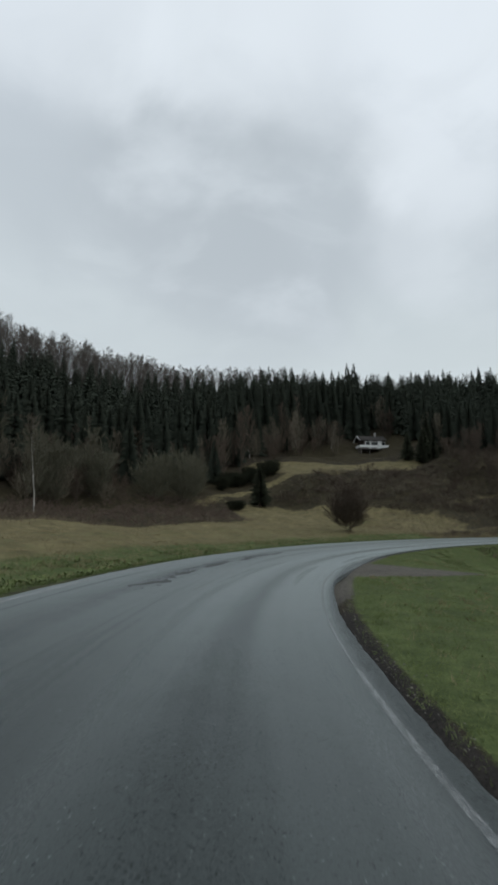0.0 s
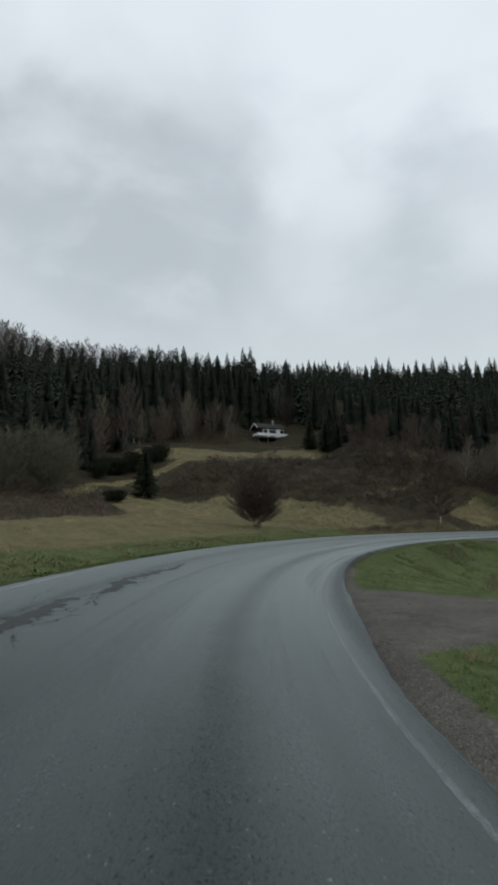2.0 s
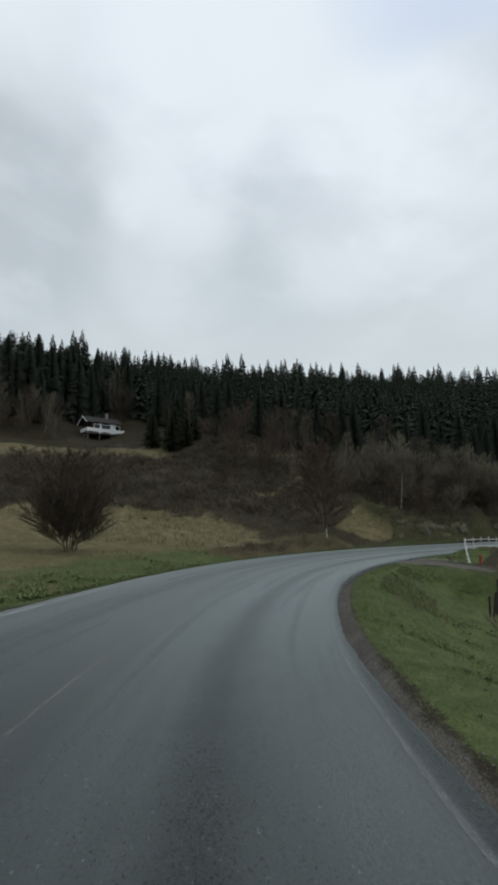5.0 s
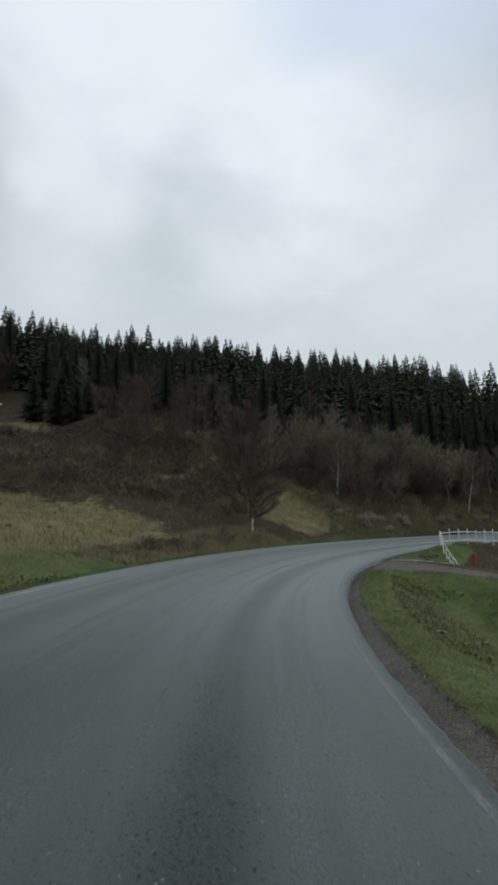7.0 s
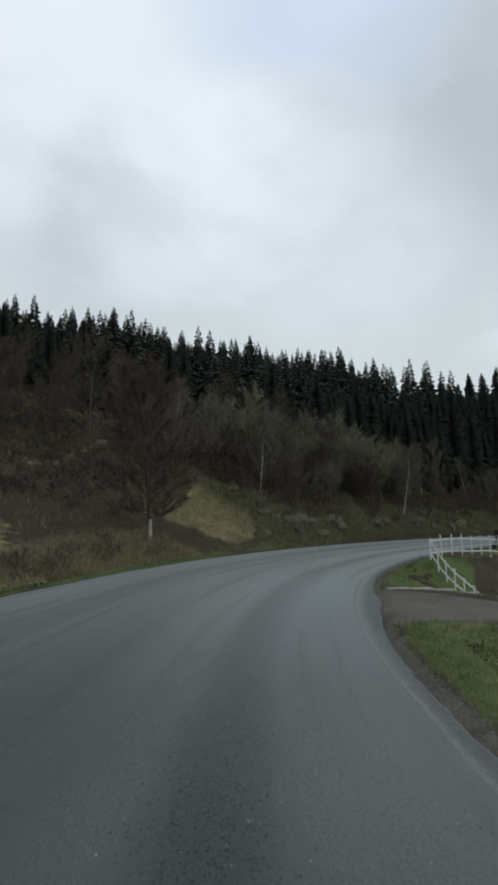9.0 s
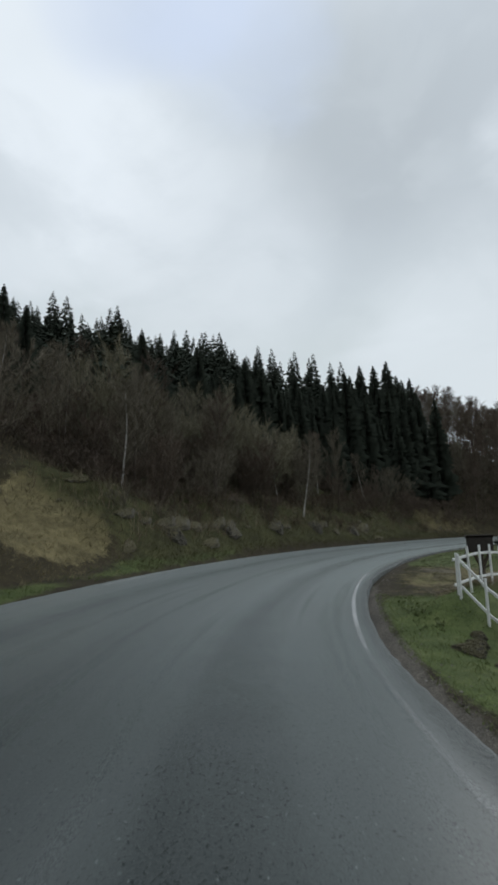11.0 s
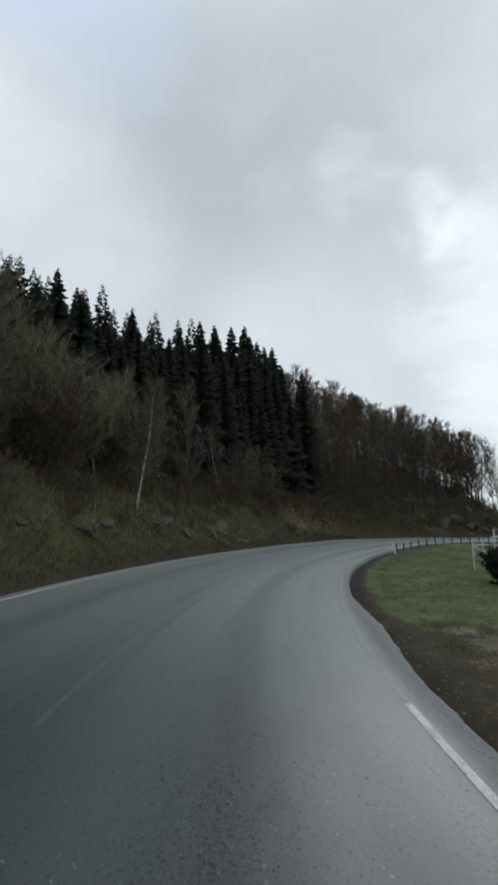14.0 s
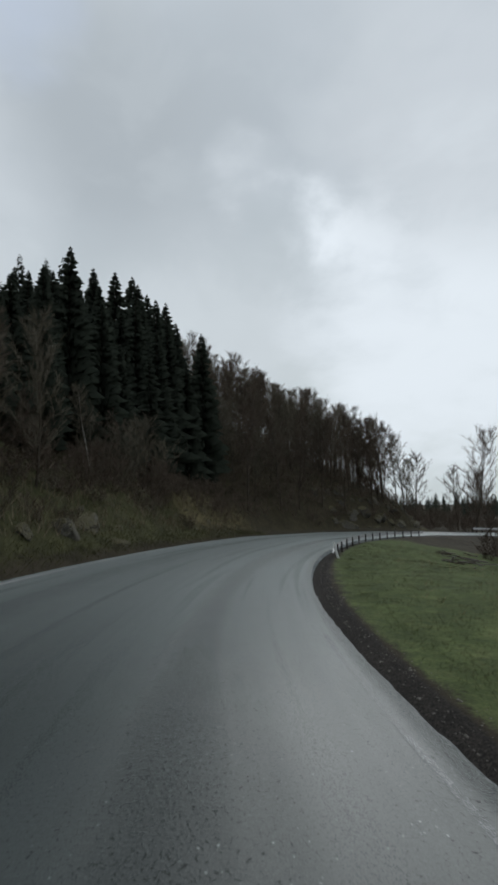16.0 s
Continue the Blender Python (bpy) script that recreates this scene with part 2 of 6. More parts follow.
def height(a, d):
    """Ground height."""
    a, d = np.broadcast_arrays(np.asarray(a, float), np.asarray(d, float))
    x, y = plan(a, d)
    z = np.where(d > 1, table(OUT_Z, OUT_D, a, np.maximum(d, 5.1)), table(IN_Z, IN_D, a, np.minimum(d, -1.75)))
    away = np.where(d > 1, d - 5.3, -2.2 - d)
    amp = np.clip(away / 12, 0, 1) * 0.35 + np.clip(away / 1.5, 0, 1) * 0.05
    steep = np.clip((a - 50) / 10, 0, 1) * np.clip((104 - a) / 6, 0, 1) * np.clip((d - 6.0) / 2, 0, 1) * np.clip((16 - d) / 5, 0, 1)
    z = z + amp * waves(x, y) + steep * 0.45 * waves(x * 2.3, y * 2.3, 5)
    hill = np.clip((d - 70) / 60, 0, 1)
    z = z + hill * 3.0 * waves(x * 0.13, y * 0.13, 9)
    # low berm under the white fence
    u = np.clip(((x - 34.6) * 7.0 - (y - 53.5) * 1.7) / 51.9, 0, 1)
    z = z + 0.45 * np.exp(-((x - 34.6 - 7.0 * u) ** 2 + (y - 53.5 + 1.7 * u) ** 2) / 0.45)
    z = z + fall(a) * np.clip(1 - (np.abs(d) - 8) / 30, 0, 1)
    under = (d > ROAD_IN - 0.05) & (d < ROAD_OUT + 0.1)
    return np.where(under, BANK * d - 0.16 + fall(a), z)


def ground_at(x, y):
    a, d = polar(x, y)
    return float(height(a, d))


def spot(a, d, lift=0.0):
    x, y = plan(a, d)
    return Vector((float(x), float(y), float(height(a, d)) + lift))


# ---------------------------------------------------------------- materials
def make(name, rough=0.9, metallic=0.0, spec=0.3):
    m = bpy.data.materials.new(name)
    m.use_nodes = True
    b = m.node_tree.nodes["Principled BSDF"]
    b.inputs["Roughness"].default_value = rough
    b.inputs["Metallic"].default_value = metallic
    b.inputs["Specular IOR Level"].default_value = spec
    return m, m.node_tree, b


class Net:
    """Small shorthand for node links."""

    def __init__(self, nt):
        self.nt = nt

    def node(self, kind, **kw):
        n = self.nt.nodes.new(kind)
        for k, v in kw.items():
            n.inputs[k.replace("_", " ")].default_value = v
        return n

    def link(self, a, b):
        self.nt.links.new(a, b)

    def noise(self, scale, detail=3, rough=0.6, vec=None, dist=0.0):
        n = self.node("ShaderNodeTexNoise", Scale=scale, Detail=detail, Roughness=rough, Distortion=dist)
        if vec is None:
            vec = self.node("ShaderNodeTexCoord").outputs["Object"]
        self.link(vec, n.inputs["Vector"])
        return n.outputs["Fac"]

    def ramp(self, fac, *stops):
        r = self.node("ShaderNodeValToRGB")
        self.link(fac, r.inputs[0])
        e = r.color_ramp.elements
        e[0].position, e[0].color = stops[0][0], (*stops[0][1], 1)
        e[1].position, e[1].color = stops[-1][0], (*stops[-1][1], 1)
        for p, c in stops[1:-1]:
            x = e.new(p)
            x.color = (*c, 1)
        return r.outputs[0]

    def mix(self, fac, a, b, mode="MIX"):
        m = self.node("ShaderNodeMix")
        m.data_type, m.blend_type = "RGBA", mode
        for s, v in ((0, fac), (6, a), (7, b)):
            if hasattr(v, "is_linked"):
                self.link(v, m.inputs[s])
            else:
                m.inputs[s].default_value = v if s == 0 else (*v, 1)
        return m.outputs[2]

    def math(self, op, a, b=0.0, c=0.0):
        m = self.node("ShaderNodeMath")
        m.operation = op
        for s, v in enumerate((a, b, c)):
            if hasattr(v, "is_linked"):
                self.link(v, m.inputs[s])
            else:
                m.inputs[s].default_value = v
        return m.outputs[0]

    def step(self, v, a, b, top=1.0):
        m = self.node("ShaderNodeMapRange")
        m.interpolation_type = "SMOOTHSTEP"
        self.link(v, m.inputs[0])
        m.inputs[1].default_value, m.inputs[2].default_value, m.inputs[4].default_value = a, b, top
        return m.outputs[0]

    def bump(self, bsdf, h, strength, dist):
        b = self.node("ShaderNodeBump", Strength=strength, Distance=dist)
        self.link(h, b.inputs["Height"])
        self.link(b.outputs[0], bsdf.inputs["Normal"])


def simple(name, c0, c1, scale=3.0, rough=0.9, bump=0.3, dist=0.01, spec=0.3, metallic=0.0, per_object=0.0):
    m, nt, b = make(name, rough, metallic, spec)
    n = Net(nt)
    f = n.noise(scale, 5, 0.65)
    g = n.noise(scale * 9, 2, 0.6)
    col = n.ramp(n.math("MULTIPLY_ADD", g, 0.45, n.math("MULTIPLY", f, 0.6)), (0.3, c0), (0.75, c1))
    if per_object:
        info = n.node("ShaderNodeObjectInfo")
        col = n.mix(1.0, col, n.ramp(info.outputs["Random"], (0.0, (1 - per_object,) * 3), (1.0, (1.0, 1.0, 1.0))), "MULTIPLY")
    n.link(col, b.inputs["Base Color"])
    if bump:
        n.bump(b, g, bump, dist)
    return m


def ground_material():
    m, nt, b = make("field_and_forest_ground", 0.95, 0, 0.15)
    n = Net(nt)
    big = n.noise(0.35, 5, 0.6)
    mid = n.noise(2.2, 5, 0.65)
    fine = n.noise(22, 4, 0.7)
    wob = n.math("ADD", n.math("MULTIPLY", n.math("SUBTRACT", big, 0.5), 0.5), n.math("ADD", n.math("MULTIPLY", n.math("SUBTRACT", mid, 0.5), 0.9), n.math("MULTIPLY", n.math("SUBTRACT", fine, 0.5), 0.7)))
    z1, z2 = n.node("ShaderNodeVertexColor"), n.node("ShaderNodeVertexColor")
    z1.layer_name, z2.layer_name = "zone_a", "zone_b"
    s1, s2 = n.node("ShaderNodeSeparateColor"), n.node("ShaderNodeSeparateColor")
    n.link(z1.outputs[0], s1.inputs[0])
    n.link(z2.outputs[0], s2.inputs[0])
    t = n.math("MULTIPLY_ADD", fine, 0.5, n.math("MULTIPLY", mid, 0.5))
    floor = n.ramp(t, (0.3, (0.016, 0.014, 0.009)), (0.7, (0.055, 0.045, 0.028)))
    green = n.ramp(t, (0.28, (0.027, 0.039, 0.012)), (0.5, (0.064, 0.088, 0.029)), (0.75, (0.145, 0.16, 0.066)))
    dry = n.ramp(t, (0.26, (0.046, 0.041, 0.018)), (0.5, (0.128, 0.110, 0.055)), (0.74, (0.27, 0.232, 0.128)))
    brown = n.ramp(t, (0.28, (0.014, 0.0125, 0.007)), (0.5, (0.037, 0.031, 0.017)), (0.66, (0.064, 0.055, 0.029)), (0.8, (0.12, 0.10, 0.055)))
    gravel = n.ramp(n.noise(60, 3, 0.8), (0.3, (0.028, 0.026, 0.022)), (0.5, (0.088, 0.081, 0.069)), (0.72, (0.22, 0.205, 0.18)))
    rock = n.ramp(t, (0.3, (0.013, 0.014, 0.006)), (0.46, (0.036, 0.038, 0.015)), (0.6, (0.070, 0.070, 0.030)), (0.7, (0.10, 0.092, 0.058)), (0.8, (0.22, 0.21, 0.18)))

    def put(col, w, over, rag=0.75):
        return n.mix(n.step(n.math("ADD", w, n.math("MULTIPLY", wob, rag)), 0.36, 0.66), col, over)

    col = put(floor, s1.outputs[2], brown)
    col = put(col, s1.outputs[1], dry, 1.25)
    col = put(col, s1.outputs[0], green)
    col = put(col, s2.outputs[1], rock)
    col = put(col, s2.outputs[0], gravel)
    soil = n.ramp(n.noise(45, 4, 0.8), (0.36, (0.007, 0.006, 0.006)), (0.52, (0.026, 0.023, 0.020)), (0.68, (0.06, 0.054, 0.047)), (0.8, (0.15, 0.14, 0.125)))
    col = put(col, s2.outputs[2], soil)
    col = n.mix(0.85, col, n.ramp(n.math("MULTIPLY_ADD", n.noise(7, 4, 0.7), 0.45, n.math("MULTIPLY", n.noise(0.9, 4, 0.6), 0.55)), (0.36, (0.55, 0.55, 0.55)), (0.64, (1.25, 1.22, 1.18))), "MULTIPLY")
    n.link(col, b.inputs["Base Color"])
    n.bump(b, n.math("ADD", n.math("MULTIPLY", fine, 0.8), n.math("MULTIPLY", mid, 0.4)), 0.45, 0.04)
    return m


def asphalt_material():
    """Damp worn asphalt: smooth wheel tracks, ravelled strips with lost stones between them. The outer lane's colour
    imitates the dark hill's reflection.
    """
    m, nt, b = make("damp_worn_asphalt", 0.62, 0, 0.25)
    n = Net(nt)
    uv = n.node("ShaderNodeUVMap")
    uv.uv_map = "road"
    sep = n.node("ShaderNodeSeparateXYZ")
    n.link(uv.outputs[0], sep.inputs[0])
    d = sep.outputs[1]
    stretch = n.node("ShaderNodeMapping")
    n.link(uv.outputs[0], stretch.inputs[0])
    stretch.inputs["Scale"].default_value = (0.028, 1.0, 1.0)
    streak = n.noise(2.2, 2, 0.5, stretch.outputs[0], 0.1)
    patch = n.noise(1.3, 4, 0.6, uv.outputs[0])
    grit = n.math("MULTIPLY_ADD", n.noise(95, 2, 0.7, uv.outputs[0]), 0.6, n.math("MULTIPLY", n.noise(34, 4, 0.75, uv.outputs[0]), 0.4))
    bent = n.node("ShaderNodeVectorMath")
    bent.operation = "ADD"
    warp = n.node("ShaderNodeTexNoise", Scale=30.0, Detail=1.0)
    n.link(uv.outputs[0], warp.inputs["Vector"])
    small = n.node("ShaderNodeVectorMath")
    small.operation = "SCALE"
    small.inputs["Scale"].default_value = 0.035
    n.link(warp.outputs["Color"], small.inputs[0])
    n.link(uv.outputs[0], bent.inputs[0])
    n.link(small.outputs[0], bent.inputs[1])
    stone = n.node("ShaderNodeTexVoronoi", Scale=52.0)
    n.link(bent.outputs[0], stone.inputs["Vector"])
    pick = n.node("ShaderNodeSeparateColor")
    n.link(stone.outputs["Color"], pick.inputs[0])

    def band(at, half):
        x = n.math("DIVIDE", n.math("SUBTRACT", d, at), half)
        return n.math("POWER", 2.718, n.math("MULTIPLY", n.math("MULTIPLY", x, x), -1.0))

    margin = band(-1.86, 0.30)
    coarse = n.math("MAXIMUM", n.math("MULTIPLY", band(0.1, 0.42), 0.85), n.math("MAXIMUM", n.math("MULTIPLY", band(3.3, 0.5), 0.55), n.math("MULTIPLY", band(-1.78, 0.30), 0.95)))
    coarse = n.math("ADD", coarse, n.math("MULTIPLY", n.math("SUBTRACT", streak, 0.5), 1.0))
    coarse = n.step(n.math("ADD", coarse, n.math("MULTIPLY", n.math("SUBTRACT", patch, 0.5), 0.45)), -0.1, 1.15)
    base = n.ramp(grit, (0.36, (0.010, 0.0138, 0.0136)), (0.52, (0.0165, 0.022, 0.0216)), (0.68, (0.036, 0.045, 0.044)))
    base = n.mix(n.math("MULTIPLY", coarse, 0.75), base, n.ramp(grit, (0.4, (0.004, 0.0055, 0.0055)), (0.54, (0.010, 0.0132, 0.013)), (0.70, (0.042, 0.051, 0.050))))
    # outer lane: the wooded hill's dark reflection, put into base colour, sheen and coat
    lane = n.step(d, 0.3, 2.0)
    base = n.mix(n.math("MULTIPLY", lane, 0.6), base, (0.004, 0.0052, 0.0052))
    # stones lost from the surface, and a few pale ones left in it
    pit = n.step(n.math("MULTIPLY_ADD", coarse, 0.10, n.noise(44, 3, 0.6, bent.outputs[0])), 0.625, 0.68)
    base = n.mix(n.math("MULTIPLY", pit, 0.85), base, (0.004, 0.0055, 0.0055))
    pale = n.math("MULTIPLY", n.step(pick.outputs[1], 0.978, 0.988), n.step(stone.outputs["Distance"], 0.42, 0.22))
    base = n.mix(n.math("MULTIPLY", pale, 0.85), base, (0.26, 0.275, 0.27))
    n.link(base, b.inputs["Base Color"])
    whole = n.math("MULTIPLY", n.math("MULTIPLY_ADD", pit, -0.7, 1.0), n.math("MULTIPLY_ADD", n.step(grit, 0.30, 0.62, 1.0), 0.3, 0.7))
    n.link(n.math("MULTIPLY", whole, n.math("MULTIPLY_ADD", coarse, -0.4, n.math("MULTIPLY_ADD", lane, -0.22, n.math("MULTIPLY_ADD", margin, -0.35, n.math("MULTIPLY_ADD", streak, 0.25, 0.95))))), b.inputs["Sheen Weight"])
    b.inputs["Sheen Roughness"].default_value = 0.26
    b.inputs["Sheen Tint"].default_value = (0.90, 1.0, 1.02, 1)
    n.link(n.math("MULTIPLY", whole, n.math("MULTIPLY_ADD", lane, -0.30, n.math("MULTIPLY_ADD", coarse, -0.44, 1.04))), b.inputs["Coat Weight"])
    b.inputs["Specular Tint"].default_value = (0.85, 1.0, 0.97, 1)
    b.inputs["Coat IOR"].default_value = 1.45
    b.inputs["Coat Tint"].default_value = (0.94, 1.0, 0.99, 1)
    wet = n.math("ADD", n.math("MULTIPLY", coarse, 0.14), n.math("ADD", n.math("MULTIPLY", n.math("SUBTRACT", grit, 0.5), 0.2), n.math("MULTIPLY", n.math("SUBTRACT", streak, 0.5), 0.16)))
    n.link(n.math("ADD", 0.29, wet), b.inputs["Coat Roughness"])
    h = n.math("SUBTRACT", n.math("ADD", n.math("MULTIPLY", grit, 0.8), n.math("MULTIPLY", stone.outputs["Distance"], 0.4)), n.math("MULTIPLY", pit, 1.2))
    bm = n.node("ShaderNodeBump", Distance=0.005)
    n.link(n.math("MULTIPLY_ADD", coarse, 0.26, 0.10), bm.inputs["Strength"])
    n.link(h, bm.inputs["Height"])
    n.link(bm.outputs[0], b.inputs["Normal"])
    n.link(bm.outputs[0], b.inputs["Coat Normal"])
    return m


def paint_material(name, rgb, wear, gloss=1.0):
    """Worn road paint: the asphalt shows through where the paint has gone."""
    m, nt, b = make(name, 0.6, 0, 0.4)
    n = Net(nt)
    a = n.noise(5, 4, 0.7)
    g = n.noise(110, 3, 0.85)
    f = n.step(n.math("ADD", n.math("MULTIPLY", a, 0.22), n.math("MULTIPLY", g, 0.88)), wear - 0.05, wear + 0.10, 0.85)
    n.link(n.ramp(g, (0.3, tuple(c * 0.7 for c in rgb)), (0.7, rgb)), b.inputs["Base Color"])
    n.link(f, b.inputs["Alpha"])
    b.inputs["Coat Weight"].default_value = 0.8 * gloss
    b.inputs["Coat Roughness"].default_value = 0.42
    b.inputs["Sheen Weight"].default_value = 0.4 * gloss
    b.inputs["Sheen Roughness"].default_value = 0.25
    n.bump(b, g, 0.4, 0.0015)
    return m


GROUND = ground_material()
ASPHALT = asphalt_material()
LINE_WHITE = paint_material("worn_white_road_paint", (0.42, 0.44, 0.44), 0.565)
LINE_FRESH = paint_material("white_road_paint", (0.58, 0.60, 0.60), 0.49)
LINE_BRIGHT = paint_material("clean_white_road_paint", (0.78, 0.79, 0.78), 0.40)
LINE_YELLOW = paint_material("worn_yellow_road_paint", (0.56, 0.46, 0.33), 0.615)
TAR = simple("wet_dark_crack", (0.010, 0.012, 0.012), (0.03, 0.034, 0.034), 6, 0.5, 0.4, 0.01, 0.5)
NEEDLES = simple("spruce_needles", (0.038, 0.046, 0.036), (0.052, 0.061, 0.046), 0.8, 1.0, 0, spec=0.05, per_object=0.10)
JUNIPER = simple("dark_juniper_needles", (0.022, 0.026, 0.017), (0.048, 0.052, 0.034), 0.8, 1.0, 0, spec=0.05, per_object=0.3)
SPRUCE_BARK = simple("spruce_bark", (0.03, 0.022, 0.016), (0.09, 0.07, 0.05), 6, 0.95, 0.5, 0.02)
TWIGS_GREY = simple("bare_grey_twigs", (0.105, 0.090, 0.066), (0.215, 0.188, 0.138), 1.0, 0.9, 0, per_object=0.35)
TWIGS_BROWN = simple("bare_brown_twigs", (0.072, 0.054, 0.041), (0.150, 0.115, 0.086), 1.0, 0.9, 0, per_object=0.35)
TWIGS_BUD = simple("budding_twigs", (0.082, 0.080, 0.055), (0.175, 0.17, 0.118), 1.0, 0.9, 0, per_object=0.3)
TWIGS_FAR = simple("grey_brown_twigs", (0.060, 0.052, 0.045), (0.112, 0.100, 0.088), 1.0, 0.9, 0)
TWIGS_PALE = simple("pale_olive_willow_twigs", (0.15, 0.138, 0.092), (0.29, 0.265, 0.185), 1.0, 0.9, 0, per_object=0.3)
TWIGS_RED = simple("reddish_scrub_twigs", (0.074, 0.053, 0.042), (0.155, 0.115, 0.090), 1.0, 0.9, 0)
BARK_DARK = simple("dark_bark", (0.03, 0.024, 0.018), (0.10, 0.08, 0.06), 5, 0.95, 0.5, 0.02)
LEAF_DRY = simple("dry_grass_blades", (0.13, 0.11, 0.058), (0.315, 0.27, 0.155), 0.7, 0.9, 0)
LEAF_HERB = simple("dark_green_herb_leaves", (0.055, 0.078, 0.024), (0.13, 0.16, 0.054), 1.5, 0.8, 0)
CONCRETE = simple("pale_rough_concrete", (0.16, 0.15, 0.135), (0.36, 0.345, 0.315), 3, 0.95, 0.5, 0.01)
LEAF_GREEN = simple("spring_grass_blades", (0.078, 0.104, 0.031), (0.18, 0.215, 0.077), 0.6, 0.85, 0)
LEAF_VERGE = simple("lush_verge_grass", (0.045, 0.070, 0.018), (0.115, 0.150, 0.045), 0.6, 0.85, 0)
LEAF_LAWN = simple("dull_lawn_grass", (0.042, 0.050, 0.019), (0.105, 0.108, 0.046), 0.35, 0.85, 0)
LEAF_BROWN = simple("dead_stalks", (0.09, 0.072, 0.046), (0.25, 0.205, 0.135), 0.7, 0.9, 0)


def rock_material():
    m, nt, b = make("lichened_mossy_rock", 0.92, 0, 0.25)
    n = Net(nt)
    f, g, h = n.noise(1.4, 5, 0.65), n.noise(7, 4, 0.7), n.noise(30, 3, 0.7)
    col = n.ramp(n.math("MULTIPLY_ADD", h, 0.4, n.math("MULTIPLY", g, 0.6)), (0.3, (0.038, 0.035, 0.029)), (0.55, (0.105, 0.097, 0.082)), (0.75, (0.25, 0.235, 0.205)))
    geo = n.node("ShaderNodeNewGeometry")
    sep = n.node("ShaderNodeSeparateXYZ")
    n.link(geo.outputs["Normal"], sep.inputs[0])
    moss = n.step(n.math("ADD", n.math("MULTIPLY", sep.outputs["Z"], 0.5), n.math("ADD", f, n.math("MULTIPLY", g, 0.5))), 0.85, 1.15, 0.92)
    col = n.mix(moss, col, n.ramp(h, (0.3, (0.04, 0.038, 0.018)), (0.7, (0.11, 0.095, 0.045))))
    n.link(col, b.inputs["Base Color"])
    n.bump(b, n.math("ADD", g, n.math("MULTIPLY", h, 0.5)), 0.8, 0.06)
    return m


ROCK = rock_material()
WHITE_WOOD = simple("white_painted_wood", (0.60, 0.61, 0.60), (0.82, 0.82, 0.80), 4, 0.6, 0.2, 0.004)
DARK_WOOD = simple("dark_stained_wood", (0.018, 0.015, 0.013), (0.05, 0.042, 0.036), 5, 0.8, 0.3, 0.006)
GREY_WOOD = simple("weathered_grey_wood", (0.07, 0.065, 0.06), (0.22, 0.20, 0.18), 6, 0.9, 0.4, 0.006)


def birch_bark():
    m, nt, b = make("birch_bark", 0.8, 0, 0.3)
    n = Net(nt)
    tc = n.node("ShaderNodeTexCoord")
    mp = n.node("ShaderNodeMapping")
    n.link(tc.outputs["Object"], mp.inputs[0])
    mp.inputs["Scale"].default_value = (1.2, 1.2, 6)
    f = n.noise(2.2, 5, 0.7, mp.outputs[0])
    n.link(n.ramp(f, (0.36, (0.05, 0.042, 0.036)), (0.46, (0.34, 0.32, 0.29)), (0.8, (0.62, 0.60, 0.56))), b.inputs["Base Color"])
    return m


BIRCH = birch_bark()


# ---------------------------------------------------------------- mesh helpers
def mesh_object(name, verts, faces, material, parent=None, smooth=False):
    me = bpy.data.meshes.new(name)
    me.from_pydata([tuple(v) for v in verts], [], faces)
    me.materials.append(material)
    if smooth:
        me.polygons.foreach_set("use_smooth", [True] * len(me.polygons))
    me.update()
    ob = new(name, me)
    ob.parent = parent
    return ob


def part(name, bm, material, parent=None, label=""):
    me = bpy.data.meshes.new(name)
    bm.to_mesh(me)
    bm.free()
    me.materials.append(material)
    ob = new(name, me)
    ob.parent = parent
    if label:
        ob["label"] = label
    return ob


def thing(name, at, turn, label, category, group="", kind=""):
    e = new(name)
    e.empty_display_size = 0.2
    e.matrix_basis = Matrix.Translation(at) @ pose(0, 0, 0, 0, 0, turn)
    return tagged(e, label, category, group, kind)


def box(bm, size, at=(0, 0, 0), turn=(0, 0, 0), bevel=0.0):
    m = pose(*at, *turn) @ Matrix.Diagonal((*size, 1))
    r = bmesh.ops.create_cube(bm, size=1.0, matrix=m)
    if bevel:
        es = list({e for v in r["verts"] for e in v.link_edges})
        bmesh.ops.bevel(bm, geom=es, offset=bevel, segments=1, affect="EDGES")
    return bm


def tube(verts, faces, p, q, r0, r1, sides=5):
    """Adds a tapered stick from p to q."""
    p, q = Vector(p), Vector(q)
    ax = q - p
    if ax.length < 1e-6:
        return
    u = ax.orthogonal().normalized()
    w = ax.normalized().cross(u)
    b = len(verts)
    for c, r in ((p, r0), (q, r1)):
        for k in range(sides):
            t = 2 * math.pi * k / sides
            verts.append(c + (u * math.cos(t) + w * math.sin(t)) * r)
    for k in range(sides):
        l = (k + 1) % sides
        faces.append((b + k, b + l, b + sides + l, b + sides + k))


# ---------------------------------------------------------------- ground sheet
def in_range(v, lo, hi, soft):
    return np.clip((v - lo) / soft + 0.5, 0, 1) * np.clip((hi - v) / soft + 0.5, 0, 1)


MEADOW_A = [98, 106, 110, 112, 116.7, 119.5, 121.4, 123, 125.5, 127.5, 129, 131, 136, 140, 150, 200]
MEADOW_D = [9, 10, 15.5, 16.5, 20.5, 28.5, 33.7, 36, 36.5, 32, 26.5, 23.5, 23.5, 24, 27, 28]


